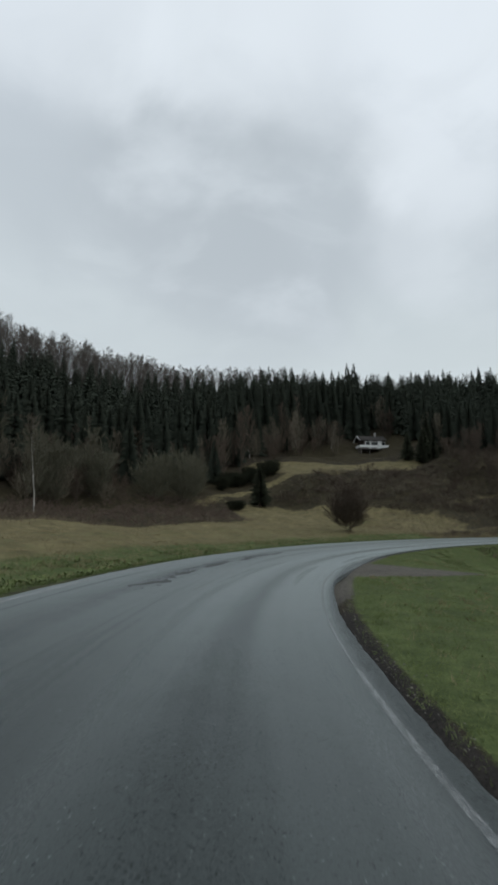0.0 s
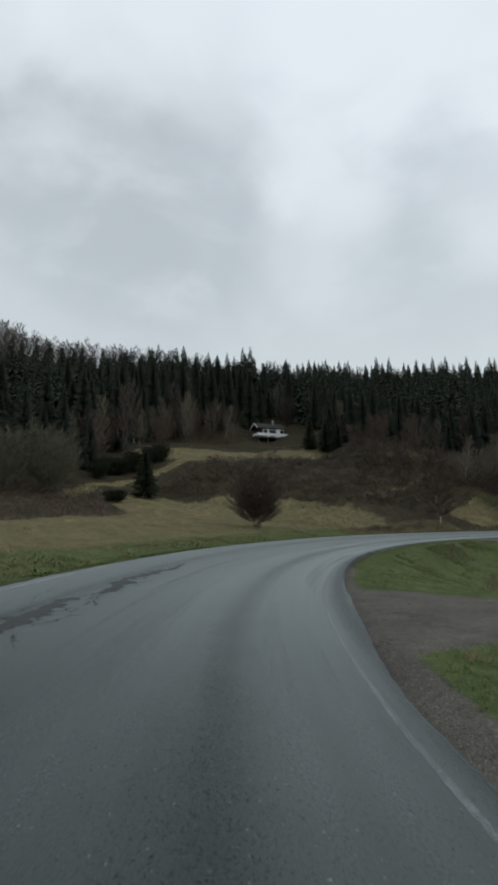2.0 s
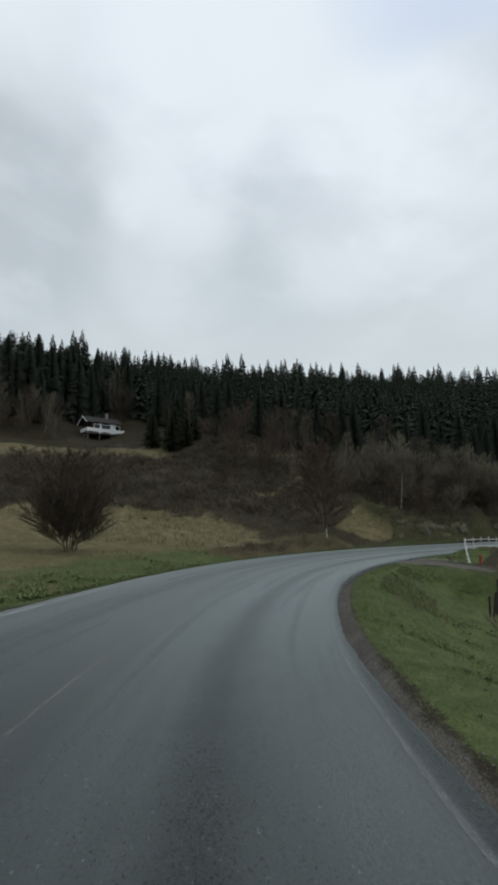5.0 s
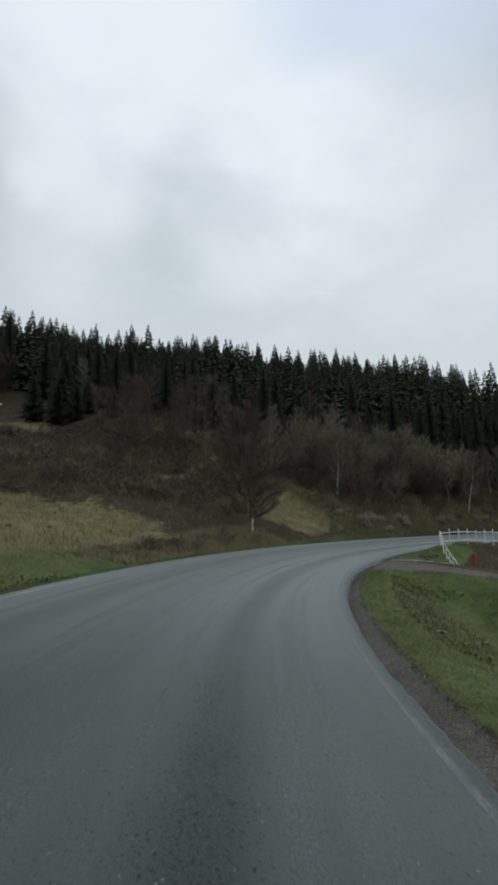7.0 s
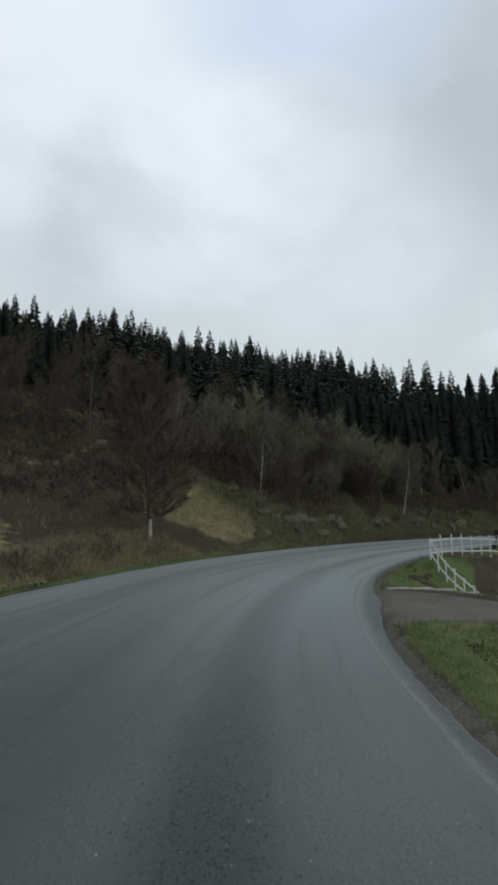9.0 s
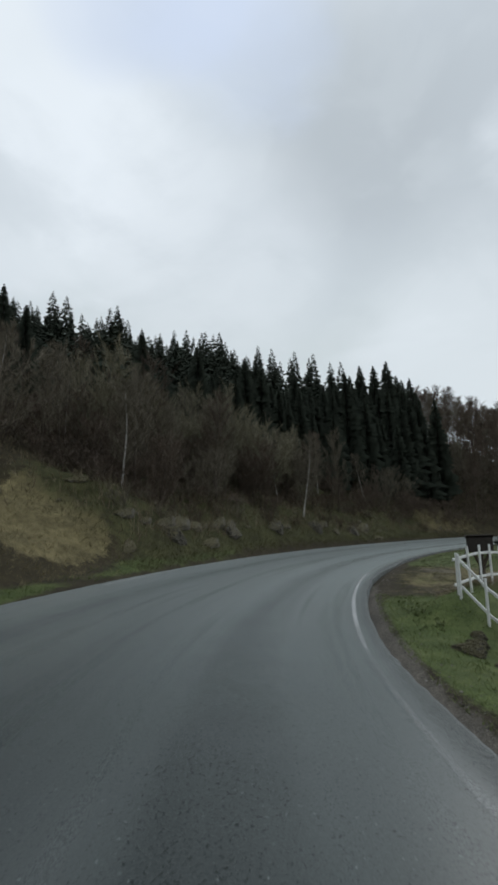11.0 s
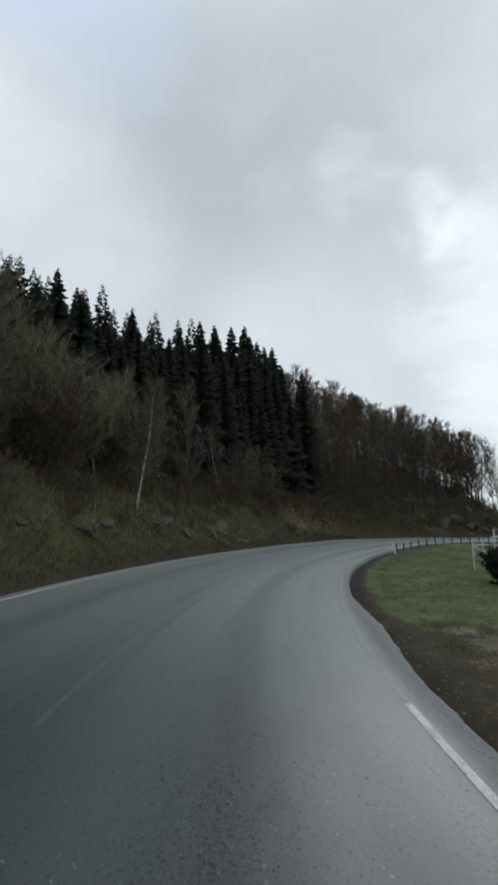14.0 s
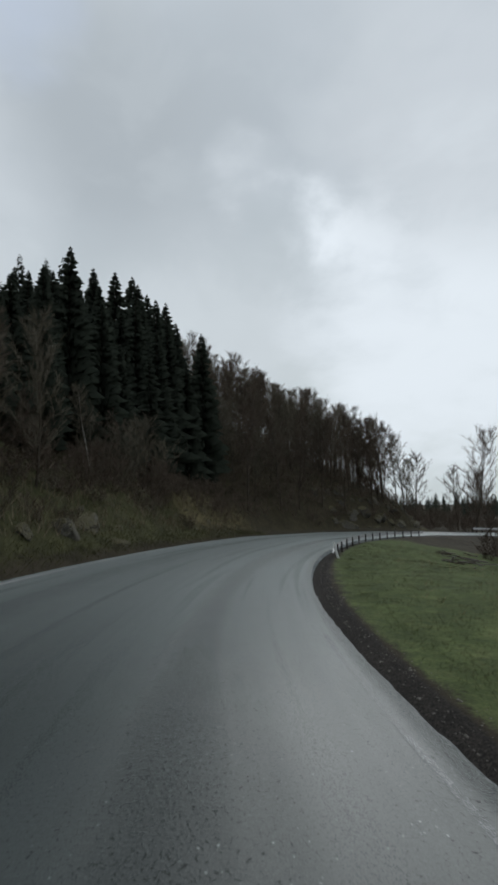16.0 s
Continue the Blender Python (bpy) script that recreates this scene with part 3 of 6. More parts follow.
def zones(a, d):
    """Weights of green grass, dry grass, brown heath; gravel, rock."""
    a = np.where(a > 330, a - 360, a)
    # borders wander, more so away from the road
    x, y = plan(a, d)
    far = np.clip((np.abs(d - 1.6) - 4.6) / 8, 0, 1)
    a = a + 1.1 * far * waves(x * 0.8, y * 0.8, 7)
    d = d + 0.9 * far * waves(x * 0.8, y * 0.8, 13)
    meadow_top = np.interp(a, MEADOW_A, MEADOW_D)
    field_low, field_high = np.interp(a, [102, 106, 113, 118], [37, 36.3, 38.5, 41.5]), np.interp(a, [102, 113.4, 118], [45.5, 52, 52])
    strip_mid = np.interp(a, [112, 118, 122, 126, 130], [36.6, 39.2, 41.0, 39.5, 36.5])
    R = in_range
    green = np.maximum.reduce([
        R(d, -60, -2.12, 0.4) * R(a, 138, 340, 6),
        R(d, -7.5, -2.0, 0.4) * R(a, 118, 142, 3),
        0.72 * R(d, -14, -2.12, 0.35) * R(a, 56, 94, 4),
        0.36 * R(d, -14, -2.6, 0.8) * R(a, 93, 102, 3),
        0.36 * R(d, 10, 18, 3) * R(a, 112, 119, 3),
        R(d, -4.4, -2.02, 0.4) * R(a, 104, 113, 3),
        R(d, 5.3, 10.0, 4) * R(a, 116, 340, 5),
        0.40 * R(d, 7, 20, 4) * R(a, 117, 340, 5),
        0.7 * R(d, 5.15, 6.3, 1.0) * R(a, 90, 104, 6),
        0.3 * R(d, 5.15, 6.3, 1.0) * R(a, 60, 92, 4),
        0.85 * R(d, 5.2, 6.5, 1.0) * R(a, 104, 118, 4)])
    dry = np.maximum.reduce([
        R(d, 7.5, 90, 3) * np.clip((meadow_top - d) / 2.5 + 0.5, 0, 1) * R(a, 112.5, 340, 3),
        R(a, 112, 130, 2) * np.clip(1.15 - np.abs(d - strip_mid) / 1.6, 0, 1),
        np.clip((d - field_low) / 1.5 + 0.5, 0, 1) * np.clip((field_high - d) / 1.5 + 0.5, 0, 1) * R(a, 102, 118, 1.6),
        0.75 * R(d, 25.5, 28.5, 1.2) * R(a, 94, 99.5, 2),
        0.85 * R(d, 17, 22.5, 2) * R(a, 88, 94, 2),
        0.85 * np.clip((1.15 - np.hypot((a - 101.2) / 2.9, (d - 9.0) / 2.4)) * 3, 0, 1),
        0.9 * R(d, 11, 16.5, 1.5) * R(a, 111, 116, 2),
        R(d, 6.3, 9, 2) * R(a, 57, 66, 4) * 0.7,
        0.55 * R(d, 18.3, 19.6, 1.2) * R(a, 96, 113, 4),
        0.5 * R(d, 26, 27.5, 1.5) * R(a, 97, 110, 4),
        0.5 * R(d, -5, -2.4, 1) * R(a, 92, 104, 3),
        0.72 * R(d, -9.5, -3, 3) * R(a, 60, 101, 4),
        0.44 * R(d, -30, -3, 2) * R(a, 138, 340, 4),
        R(d, 45, 65, 8) * R(a, 0, 33, 10)])
    brown = np.maximum.reduce([
        R(d, 10, 37, 4) * R(a, 84, 122, 6),
        R(d, 34, 47, 3) * R(a, 114, 134, 3),
        R(d, 22.5, 42, 2) * R(a, 127, 200, 3),
        0.6 * R(d, 6.8, 9.5, 1.5) * R(a, 106, 118, 3),
        R(d, -60, -4.5, 2) * R(a, 100, 140, 5),
        R(d, 52, 64, 5) * R(a, 96, 112, 4),
        R(d, 8, 37, 3) * R(a, 104.5, 110, 2),
        0.8 * R(d, 5.6, 30, 2) * R(a, 20, 62, 4),
        0.85 * R(d, 6.2, 12, 1.2) * R(a, 97.5, 112, 3),
        0.75 * R(d, -6, -2.2, 1.2) * R(a, 92, 102, 3),
        R(d, -60, -10, 6) * R(a, 0, 100, 10)])
    gravel = np.maximum.reduce([
        R(d, -1.99, -1.0, 0.2) * R(a, 100, 150, 4),
        R(d, -2.2, -1.0, 0.4) * R(a, 148, 169, 2),
        0.5 * R(d, -4.6, -2.6, 0.8) * R(a, 93.8, 96.2, 1.2),
        R(d, -30, -1.5, 0.5) * R(a, 155.0 + (d + 2) * 0.2, 162.6 + (d + 2) * 0.9, 1.0),
        R(d, -14, -1.5, 0.5) * R(a, 113.8 - (d + 2) * 0.25, 118.6 + (d + 2) * 0.55, 0.8),
        R(d, -2.2, -2, 0.3) * R(a, 98.5, 106.5, 2) * 0.4])
    rock = R(d, 5.5, 12, 1.0) * R(a, 64, 99.5, 3) * 0.85
    soil = np.maximum(np.maximum(R(d, -2.12, -1.0, 0.25) * R(a, 170.5, 340, 3), 0.5 * R(d, 4.7, 5.16, 0.25)), R(d, -2.08, -1.0, 0.25) * R(a, 50, 91, 3))
    return green, dry, brown, gravel, rock, soil


def ground_sheet():
    fine = np.arange(28, 204, 0.4)
    coarse = np.concatenate([np.arange(204, 388, 3.0)])
    A = np.concatenate([fine, coarse])
    D = np.concatenate([[-45, -40, -34, -28, -23, -19, -16, -14, -12, -10.5, -9.2], np.arange(-8.2, -3.2, 0.5), np.arange(-3.2, -1.7, 0.2), [-1.6, -1.0, 2, 4.4, 4.95], np.arange(5.1, 6.8, 0.22), np.arange(6.8, 12, 0.4), np.arange(12, 24, 0.8), np.arange(24, 60, 1.6), np.arange(60, 130, 4), [140, 155, 175, 200, 240, 300, 400, 550, 800, 1200, 1800, 2500]])
    aa, dd = np.meshgrid(A, D, indexing="ij")
    x, y = plan(aa, dd)
    z = height(aa, dd)
    na, nd = aa.shape
    verts = np.stack([x, y, z], -1).reshape(-1, 3)
    i, j = np.meshgrid(np.arange(na), np.arange(nd - 1), indexing="ij")
    k = (i + 1) % na
    faces = np.stack([i * nd + j, i * nd + j + 1, k * nd + j + 1, k * nd + j], -1).reshape(-1, 4)[:, ::-1]
    centre = len(verts)
    verts = np.vstack([verts, [[CX, CY, -2.5]]])
    fan = [(int(c * nd), centre, int(((c + 1) % na) * nd)) for c in range(na)]
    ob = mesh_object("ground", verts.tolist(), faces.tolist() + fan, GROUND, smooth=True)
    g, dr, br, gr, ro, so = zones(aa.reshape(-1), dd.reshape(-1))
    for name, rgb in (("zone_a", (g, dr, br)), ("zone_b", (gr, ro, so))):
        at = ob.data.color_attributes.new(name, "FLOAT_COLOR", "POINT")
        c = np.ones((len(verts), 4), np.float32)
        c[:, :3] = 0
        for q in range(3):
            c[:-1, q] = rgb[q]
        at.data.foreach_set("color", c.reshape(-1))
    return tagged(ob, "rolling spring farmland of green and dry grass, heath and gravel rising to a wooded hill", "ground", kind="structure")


ground_sheet()


EDGE_A = [40, 60, 72, 80, 85, 90, 92, 93.5, 97, 100, 104, 110, 113.5, 116, 119.5, 122, 127, 132, 137, 141, 144, 148, 152, 154, 157, 160, 163, 165, 168, 171.5, 176, 181, 200]
EDGE_D = [-1.6, -1.5, -1.55, -1.62, -1.68, -1.73, -1.85, -1.93, -1.76, -1.72, -1.74, -1.71, -1.78, -1.95, -1.74, -1.70, -1.68, -1.60, -1.60, -1.65, -1.75, -1.81, -1.88, -1.92, -1.97, -1.90, -1.68, -1.61, -1.70, -1.74, -1.84, -1.88, -1.87]
LINE_A = [60, 90, 95, 100, 106, 110, 117, 123, 130, 133, 140, 145, 150, 160, 165, 171, 177, 181, 205]
LINE_D = [-1.35, -1.46, -1.42, -1.43, -1.47, -1.44, -1.40, -1.51, -1.48, -1.44, -1.44, -1.53, -1.50, -1.38, -1.35, -1.45, -1.56, -1.62, -1.57]


def road():
    A = np.arange(4, 214, 0.09)
    n = len(A)

    def ragged(amount, seed):
        r = np.random.default_rng(seed).normal(0, 1, n)
        s = np.convolve(r, np.ones(19) / 19, "same") * 0.9 + np.convolve(r, np.ones(3) / 3, "same") * 1.2
        return s * amount

    lip = np.convolve(np.pad(np.interp(A, EDGE_A, EDGE_D), 6, "edge"), np.ones(13) / 13, "valid") + ragged(0.011, 1)
    out = ROAD_OUT + ragged(0.02, 2)
    S = np.radians(A) * 54.0
    inner = np.linspace(0, 1, 15)[1:-1]
    cols = [(lip - 0.02, lip * BANK - 0.14), (lip, lip * BANK - 0.008), (lip + 0.03, (lip + 0.03) * BANK - 0.001), (lip + 0.07, (lip + 0.07) * BANK), (lip + 0.14, (lip + 0.14) * BANK)]
    for f in inner:
        d = -1.30 + (ROAD_OUT + 1.10) * f + A * 0
        cols.append((d, d * BANK))
    cols += [(out - 0.05, (out - 0.05) * BANK), (out, out * BANK - 0.012), (out + 0.03, out * BANK - 0.10)]
    verts, uvs = [], []
    for d, z in cols:
        x, y = plan(A, d)
        verts.append(np.stack([x, y, z + fall(A)], -1))
        uvs.append(np.stack([S, d], -1))
    V = np.concatenate(verts)
    U = np.concatenate(uvs)
    F = [(c * n + i, c * n + i + 1, (c + 1) * n + i + 1, (c + 1) * n + i) for c in range(len(cols) - 1) for i in range(n - 1)]
    ob = mesh_object("road", V.tolist(), F, ASPHALT)
    layer = ob.data.uv_layers.new(name="road")
    idx = np.zeros(len(ob.data.loops), np.int32)
    ob.data.loops.foreach_get("vertex_index", idx)
    layer.data.foreach_set("uv", U[idx].astype(np.float32).reshape(-1))
    return tagged(ob, "damp grey two-lane asphalt road curving round a bend with a crumbling edge", "road", kind="structure")


road()


def stripe(name, a0, a1, d, width, material, label, seed, rag=0.001):
    A = np.arange(a0, a1 + 0.01, 0.1)
    r = np.random.default_rng(seed)
    if d < 0:
        d = np.interp(A, LINE_A, LINE_D)
    l = d - width / 2 + r.normal(0, rag, len(A))
    h = d + width / 2 + r.normal(0, rag, len(A))
    v = []
    for q in (l, h):
        x, y = plan(A, q)
        v += np.stack([x, y, q * BANK + (0.005 if np.mean(q) < 0 else 0.014) + fall(A)], -1).tolist()
    n = len(A)
    f = [(i, i + 1, n + i + 1, n + i) for i in range(n - 1)]
    return tagged(mesh_object(name, v, f, material), label, "road marking", kind="structure")


stripe("edge_line", 176.6, 205, -1.52, 0.075, LINE_WHITE, "worn white edge line on asphalt", 1)
stripe("edge_line", 110, 157.9, -1.40, 0.06, paint_material("nearly_gone_white_paint", (0.28, 0.295, 0.295), 0.575), "almost worn away white edge line on asphalt", 2)
LINE_FADED = paint_material("faded_white_paint", (0.30, 0.32, 0.32), 0.555)
stripe("edge_line", 158, 176.5, -1.40, 0.06, LINE_FADED, "faded white edge line on asphalt", 12)
stripe("edge_line", 86, 97.6, -1.42, 0.06, LINE_FADED, "faded white edge line on asphalt", 4)
stripe("edge_line", 108.2, 109.9, -1.42, 0.065, paint_material("half_worn_white_paint", (0.5, 0.52, 0.52), 0.535), "worn white edge line on asphalt", 9)
stripe("edge_line", 97.6, 108.2, -1.42, 0.07, LINE_FRESH, "bright white edge line on asphalt", 3)
stripe("edge_line", 58, 104, 4.66, 0.07, LINE_BRIGHT, "white edge line along the outer side of the bend", 5)
stripe("edge_line", 104, 124, 4.72, 0.06, paint_material("last_traces_of_white_paint", (0.34, 0.36, 0.36), 0.62), "traces of a white edge line along the outer verge", 7)
stripe("edge_line", 124, 205, 4.66, 0.08, LINE_FRESH, "white edge line along the outer side of the bend", 8)
stripe("edge_line", 20, 57, 4.72, 0.10, LINE_WHITE, "white edge line along the outer side of the bend", 6)
LINE_GHOST = paint_material("pale_ghost_of_centre_line", (0.20, 0.19, 0.16), 0.59)
for k, (a0, a1, d, worn) in enumerate(((92.6, 94.6, 1.50, 0), (95.0, 98.4, 1.44, 1), (126.2, 130.0, 1.38, 1), (142.4, 146.0, 1.74, 0), (151.6, 154.8, 1.72, 0), (167.0, 169.5, 1.68, 1))):
    stripe("centre_dash", a0, a1, d, 0.055, LINE_GHOST if worn else LINE_YELLOW, "worn yellow centre line dash", 20 + k)


def crack(a0, a1, d, wide, seed):
    """A broken line of jagged dark openings in the asphalt."""
    r = np.random.default_rng(seed)
    V, F = [], []
    a, m = a0, d
    while a < a1:
        n = int(r.integers(5, 16))
        A = a + np.arange(n) * 0.07
        line = m + np.cumsum(r.normal(0, 0.05, n))
        w = wide * np.clip(r.gamma(1.6, 0.6, n), 0.08, 2.6) * np.sin(np.linspace(0.1, 3.04, n))
        b = len(V)
        for q in (line - w / 2, line + w / 2):
            x, y = plan(A, q)
            V += np.stack([x, y, q * BANK + 0.006], -1).tolist()
        F += [(b + i, b + i + 1, b + n + i + 1, b + n + i) for i in range(n - 1)]
        m = d + 0.7 * (float(line[-1]) - d) + r.normal(0, 0.06)
        a = float(A[-1]) + abs(r.normal(0, 0.25))
    tagged(mesh_object("road_crack", V, F, TAR), "dark wet cracks in the asphalt surface", "crack", kind="structure")


def wet_seam(a0, a1, d, wide, seed):
    """A long ragged patch where water stands in the broken surface."""
    r = np.random.default_rng(seed)
    A = np.arange(a0, a1, 0.06)
    n = len(A)
    slow = np.convolve(r.normal(0, 1, n + 40), np.ones(41) / 41, "valid") * 6.4
    mid = d + 0.10 * slow + 0.06 * np.sin(A * 1.3)
    ends = np.clip(np.minimum(A - a0, a1 - A) / 2.0, 0, 1)
    half = []
    for k in (1, 2):
        q = np.convolve(r.normal(0, 1, n + 6), np.ones(7) / 7, "valid") * 2.6 + np.convolve(r.normal(0, 1, n + 24), np.ones(25) / 25, "valid") * 5
        half.append(wide * np.clip(0.5 + 0.32 * q, 0.04, 1.3) * ends)
    V = []
    for q in (mid - half[0], mid + half[1]):
        x, y = plan(A, q)
        V += np.stack([x, y, q * BANK + 0.004], -1).tolist()
    F = [(i, i + 1, n + i + 1, n + i) for i in range(n - 1)]
    tagged(mesh_object("wet_patch", V, F, SEAM), "dark wet streak along a broken seam in the asphalt", "wet patch", kind="structure")


SEAM = paint_material("wet_broken_asphalt", (0.010, 0.013, 0.013), 0.42, 0.35)
wet_seam(151.5, 163.5, 3.1, 0.36, 1)
wet_seam(163.8, 170, 3.05, 0.26, 4)
crack(152, 170, 3.0, 0.07, 1)
crack(156, 166, 2.6, 0.035, 2)
crack(158, 168, 3.5, 0.03, 6)


# ---------------------------------------------------------------- trees
def spruce_arrays(seed, h, full):
    """Verts and faces of a spruce's crown: many drooping boughs all the way up."""
    r = random.Random(seed)
    V, F = [], []
    n = int((52 if full else 18) * h)
    tier = r.uniform(0.30, 0.46)
    lo = h * (0.04 + 0.05 * r.random())
    for k in range(n):
        f = ((k + r.random()) / n) ** 0.8
        z = lo + (h - lo) * f
        z = z + 0.4 * (round(z / tier) * tier - z) + r.uniform(-0.1, 0.1)
        f = min(max((z - lo) / (h - lo), 0), 0.995)
        reach = (0.175 + 0.02 * r.random()) * h * (1 - f) ** 0.74 * (0.75 + 0.25 * min(1, f * 7)) + 0.09
        t = k * 2.39996 + r.uniform(-0.5, 0.5)
        L = reach * r.choice((0.55, 0.7, 0.85, 0.95, 1.1, 1.25)) * r.uniform(0.9, 1.1)
        c, s = math.cos(t), math.sin(t)
        droop = -0.46 + 0.26 * f + r.uniform(-0.14, 0.12)
        for turn in ((-0.3, 0.02, 0.3) if full else (0,)):
            c, s = math.cos(t + turn), math.sin(t + turn)
            l = L * (1 if turn == 0.02 or not full else r.uniform(0.65, 0.9))
            w = l * (0.052 if full else 0.28) + (0.024 if full else 0.045)
            b = len(V)
            i = l * 0.2
            V += [(c * i, s * i, z + 0.05 * l), (c * l, s * l, z + droop * l),
                  (c * l * 0.62 - s * w, s * l * 0.62 + c * w, z + droop * l * 0.6 - 0.2 * l - 0.04),
                  (c * l * 0.62 + s * w, s * l * 0.62 - c * w, z + droop * l * 0.6 - 0.2 * l - 0.04)]
            F += [(b, b + 2, b + 1), (b, b + 1, b + 3)]
    b = len(V)
    V += [(0.035, 0, h - 0.8), (-0.02, 0.03, h - 0.8), (-0.02, -0.03, h - 0.8), (0, 0, h + 0.15)]
    F += [(b, b + 1, b + 3), (b + 1, b + 2, b + 3), (b + 2, b, b + 3)]
    return V, F


def spruce(seed, h, at, wide=1.0, needles=None):
    e = thing("spruce_tree", at, 0, "tall dark green spruce in a dense forest stand on the slope", "tree", "spruce forest")
    V, F = [], []
    tube(V, F, (0, 0, -0.5), (0, 0, h * 0.5), 0.012 * h + 0.04, 0.008 * h, 6)
    tube(V, F, (0, 0, h * 0.5), (0, 0, h), 0.008 * h, 0.01, 6)
    mesh_object("trunk", V, F, SPRUCE_BARK, e)
    V, F = spruce_arrays(seed, h, True)
    V = [(x * wide, y * wide, z) for x, y, z in V]
    mesh_object("crown", V, F, needles or NEEDLES, e)
    return e


def twig(V, F, p, d, L, w, r):
    """A thin tapering blade for a twig."""
    s = d.cross(Vector((r.uniform(-1, 1), r.uniform(-1, 1), r.uniform(-1, 1))))
    if s.length < 1e-4:
        return
    s = s.normalized() * w * 0.5
    b = len(V)
    V += [p - s, p + s, p + d * L]
    F.append((b, b + 1, b + 2))


def stem_mesh(pts, radii, sides=6):
    """One continuous tapering stem through the points."""
    V, F = [], []
    u = Vector((1, 0, 0))
    for p, q in zip(pts, radii):
        for k in range(sides):
            t = 2 * math.pi * k / sides
            V.append(p + Vector((math.cos(t), math.sin(t), 0)) * q)
    for i in range(len(pts) - 1):
        for k in range(sides):
            l = (k + 1) % sides
            F.append((i * sides + k, i * sides + l, (i + 1) * sides + l, (i + 1) * sides + k))
    return V, F


def bare_arrays(seed, h, spread, stems=1, first=0.25, twigs=12, fine=0.028, lean=0.06, limbs=20, upright=0.55, segs=7):
    """Stems, and the limbs and twigs, of a leafless tree standing at the origin."""
    r = random.Random(seed)
    trunks, TV, TF = [], [], []
    for st in range(stems):
        ang = (st + r.random() * 0.6) * 6.283 / stems
        out = r.random() if stems > 1 else 0
        tilt = lean + (0.12 + 0.40 * out if stems > 1 else 0)
        p = Vector((0.10 * math.cos(ang), 0.10 * math.sin(ang), -0.4)) if stems > 1 else Vector((0, 0, -0.4))
        d = Vector((math.cos(ang) * tilt, math.sin(ang) * tilt, 1)).normalized()
        hh = h * (r.uniform(0.86, 1.0) * (1 - 0.46 * out) if stems > 1 else 1.0)
        r0 = (0.008 * hh + 0.017) / (stems ** 0.35)
        pts = [p.copy()]
        step = (hh + 0.4) / segs
        for k in range(segs):
            d = (d + Vector((r.uniform(-1, 1), r.uniform(-1, 1), 0)) * 0.08 + Vector((0, 0, 0.05))).normalized()
            p = p + d * step
            pts.append(p.copy())
        trunks.append(stem_mesh(pts, [r0 * (1 - k / (segs + 0.4)) for k in range(segs + 1)]))
        for b in range(limbs):
            f = first + (0.97 - first) * (b + r.random()) / limbs
            k = min(int(f * segs), segs - 1)
            q = pts[k].lerp(pts[k + 1], f * segs - k)
            t = b * 2.4 + r.uniform(-0.5, 0.5)
            shape = math.sin(math.pi * (0.10 + 0.64 * (1 - f) / (1 - first)))
            L = spread * shape * r.uniform(0.6, 1.1)
            e = Vector((math.cos(t), math.sin(t), upright + 0.5 * f + r.uniform(-0.15, 0.2))).normalized()
            lr = r0 * (1 - f) * 0.22 + 0.005
            mid = q + e * L * 0.5
            e2 = (e + Vector((r.uniform(-0.3, 0.3), r.uniform(-0.3, 0.3), 0.35))).normalized()
            end = mid + e2 * L * 0.5
            tube(TV, TF, q, mid, lr, lr * 0.6, 3)
            tube(TV, TF, mid, end, lr * 0.6, lr * 0.2, 3)
            for j in range(5):
                g = 0.2 + 0.8 * (j + r.random()) / 5
                o = q.lerp(mid, g * 2) if g < 0.5 else mid.lerp(end, min(1, g * 2 - 1))
                n = (e2 + Vector((r.uniform(-0.9, 0.9), r.uniform(-0.9, 0.9), r.uniform(-0.25, 0.8)))).normalized()
                l = L * r.uniform(0.25, 0.5) + 0.15
                tip = o + n * l
                twig(TV, TF, o, n, l, fine * 1.3, r)
                for m in range(twigs):
                    w = (m + r.random()) / twigs
                    nn = (n + Vector((r.uniform(-1, 1), r.uniform(-1, 1), r.uniform(-0.5, 0.9))) * 0.9).normalized()
                    twig(TV, TF, o.lerp(tip, w), nn, r.uniform(0.2, 0.5) * (0.5 + 0.07 * h), fine * r.uniform(0.6, 1.2), r)
    return trunks, TV, TF


def bare_tree(name, seed, h, spread, bark, twig_mat, label, at, group="", **kw):
    e = thing(name, at, 0, label, "tree" if "tree" in name else "shrub", group)
    trunks, TV, TF = bare_arrays(seed, h, spread, **kw)
    for V, F in trunks:
        mesh_object("trunk" if "tree" in name else "stem", V, F, bark, e, True)
    mesh_object("crown", TV, TF, twig_mat, e)
    return e


def scaled(at, turn, k, sz=None):
    return Matrix.Translation(at) @ pose(0, 0, 0, 0, 0, turn) @ Matrix.Diagonal((k, k, sz or k, 1))



def scatter(a0, a1, d0, d1, gap, rng, tries=6000, most=9999, keep=None):
    """Places in a stretch of the plan, at least gap metres apart."""
    cell, got = {}, []
    for _ in range(tries):
        if len(got) >= most:
            break
        a, d = rng.uniform(a0, a1), rng.uniform(d0, d1)
        if keep and not keep(a, d):
            continue
        x, y = (float(v) for v in plan(a, d))
        i, j = int(x // gap), int(y // gap)
        if any((x - u) ** 2 + (y - v) ** 2 < gap * gap for p in (-1, 0, 1) for q in (-1, 0, 1) for u, v in cell.get((i + p, j + q), ())):
            continue
        cell.setdefault((i, j), []).append((x, y))
        got.append((a, d))
    return got


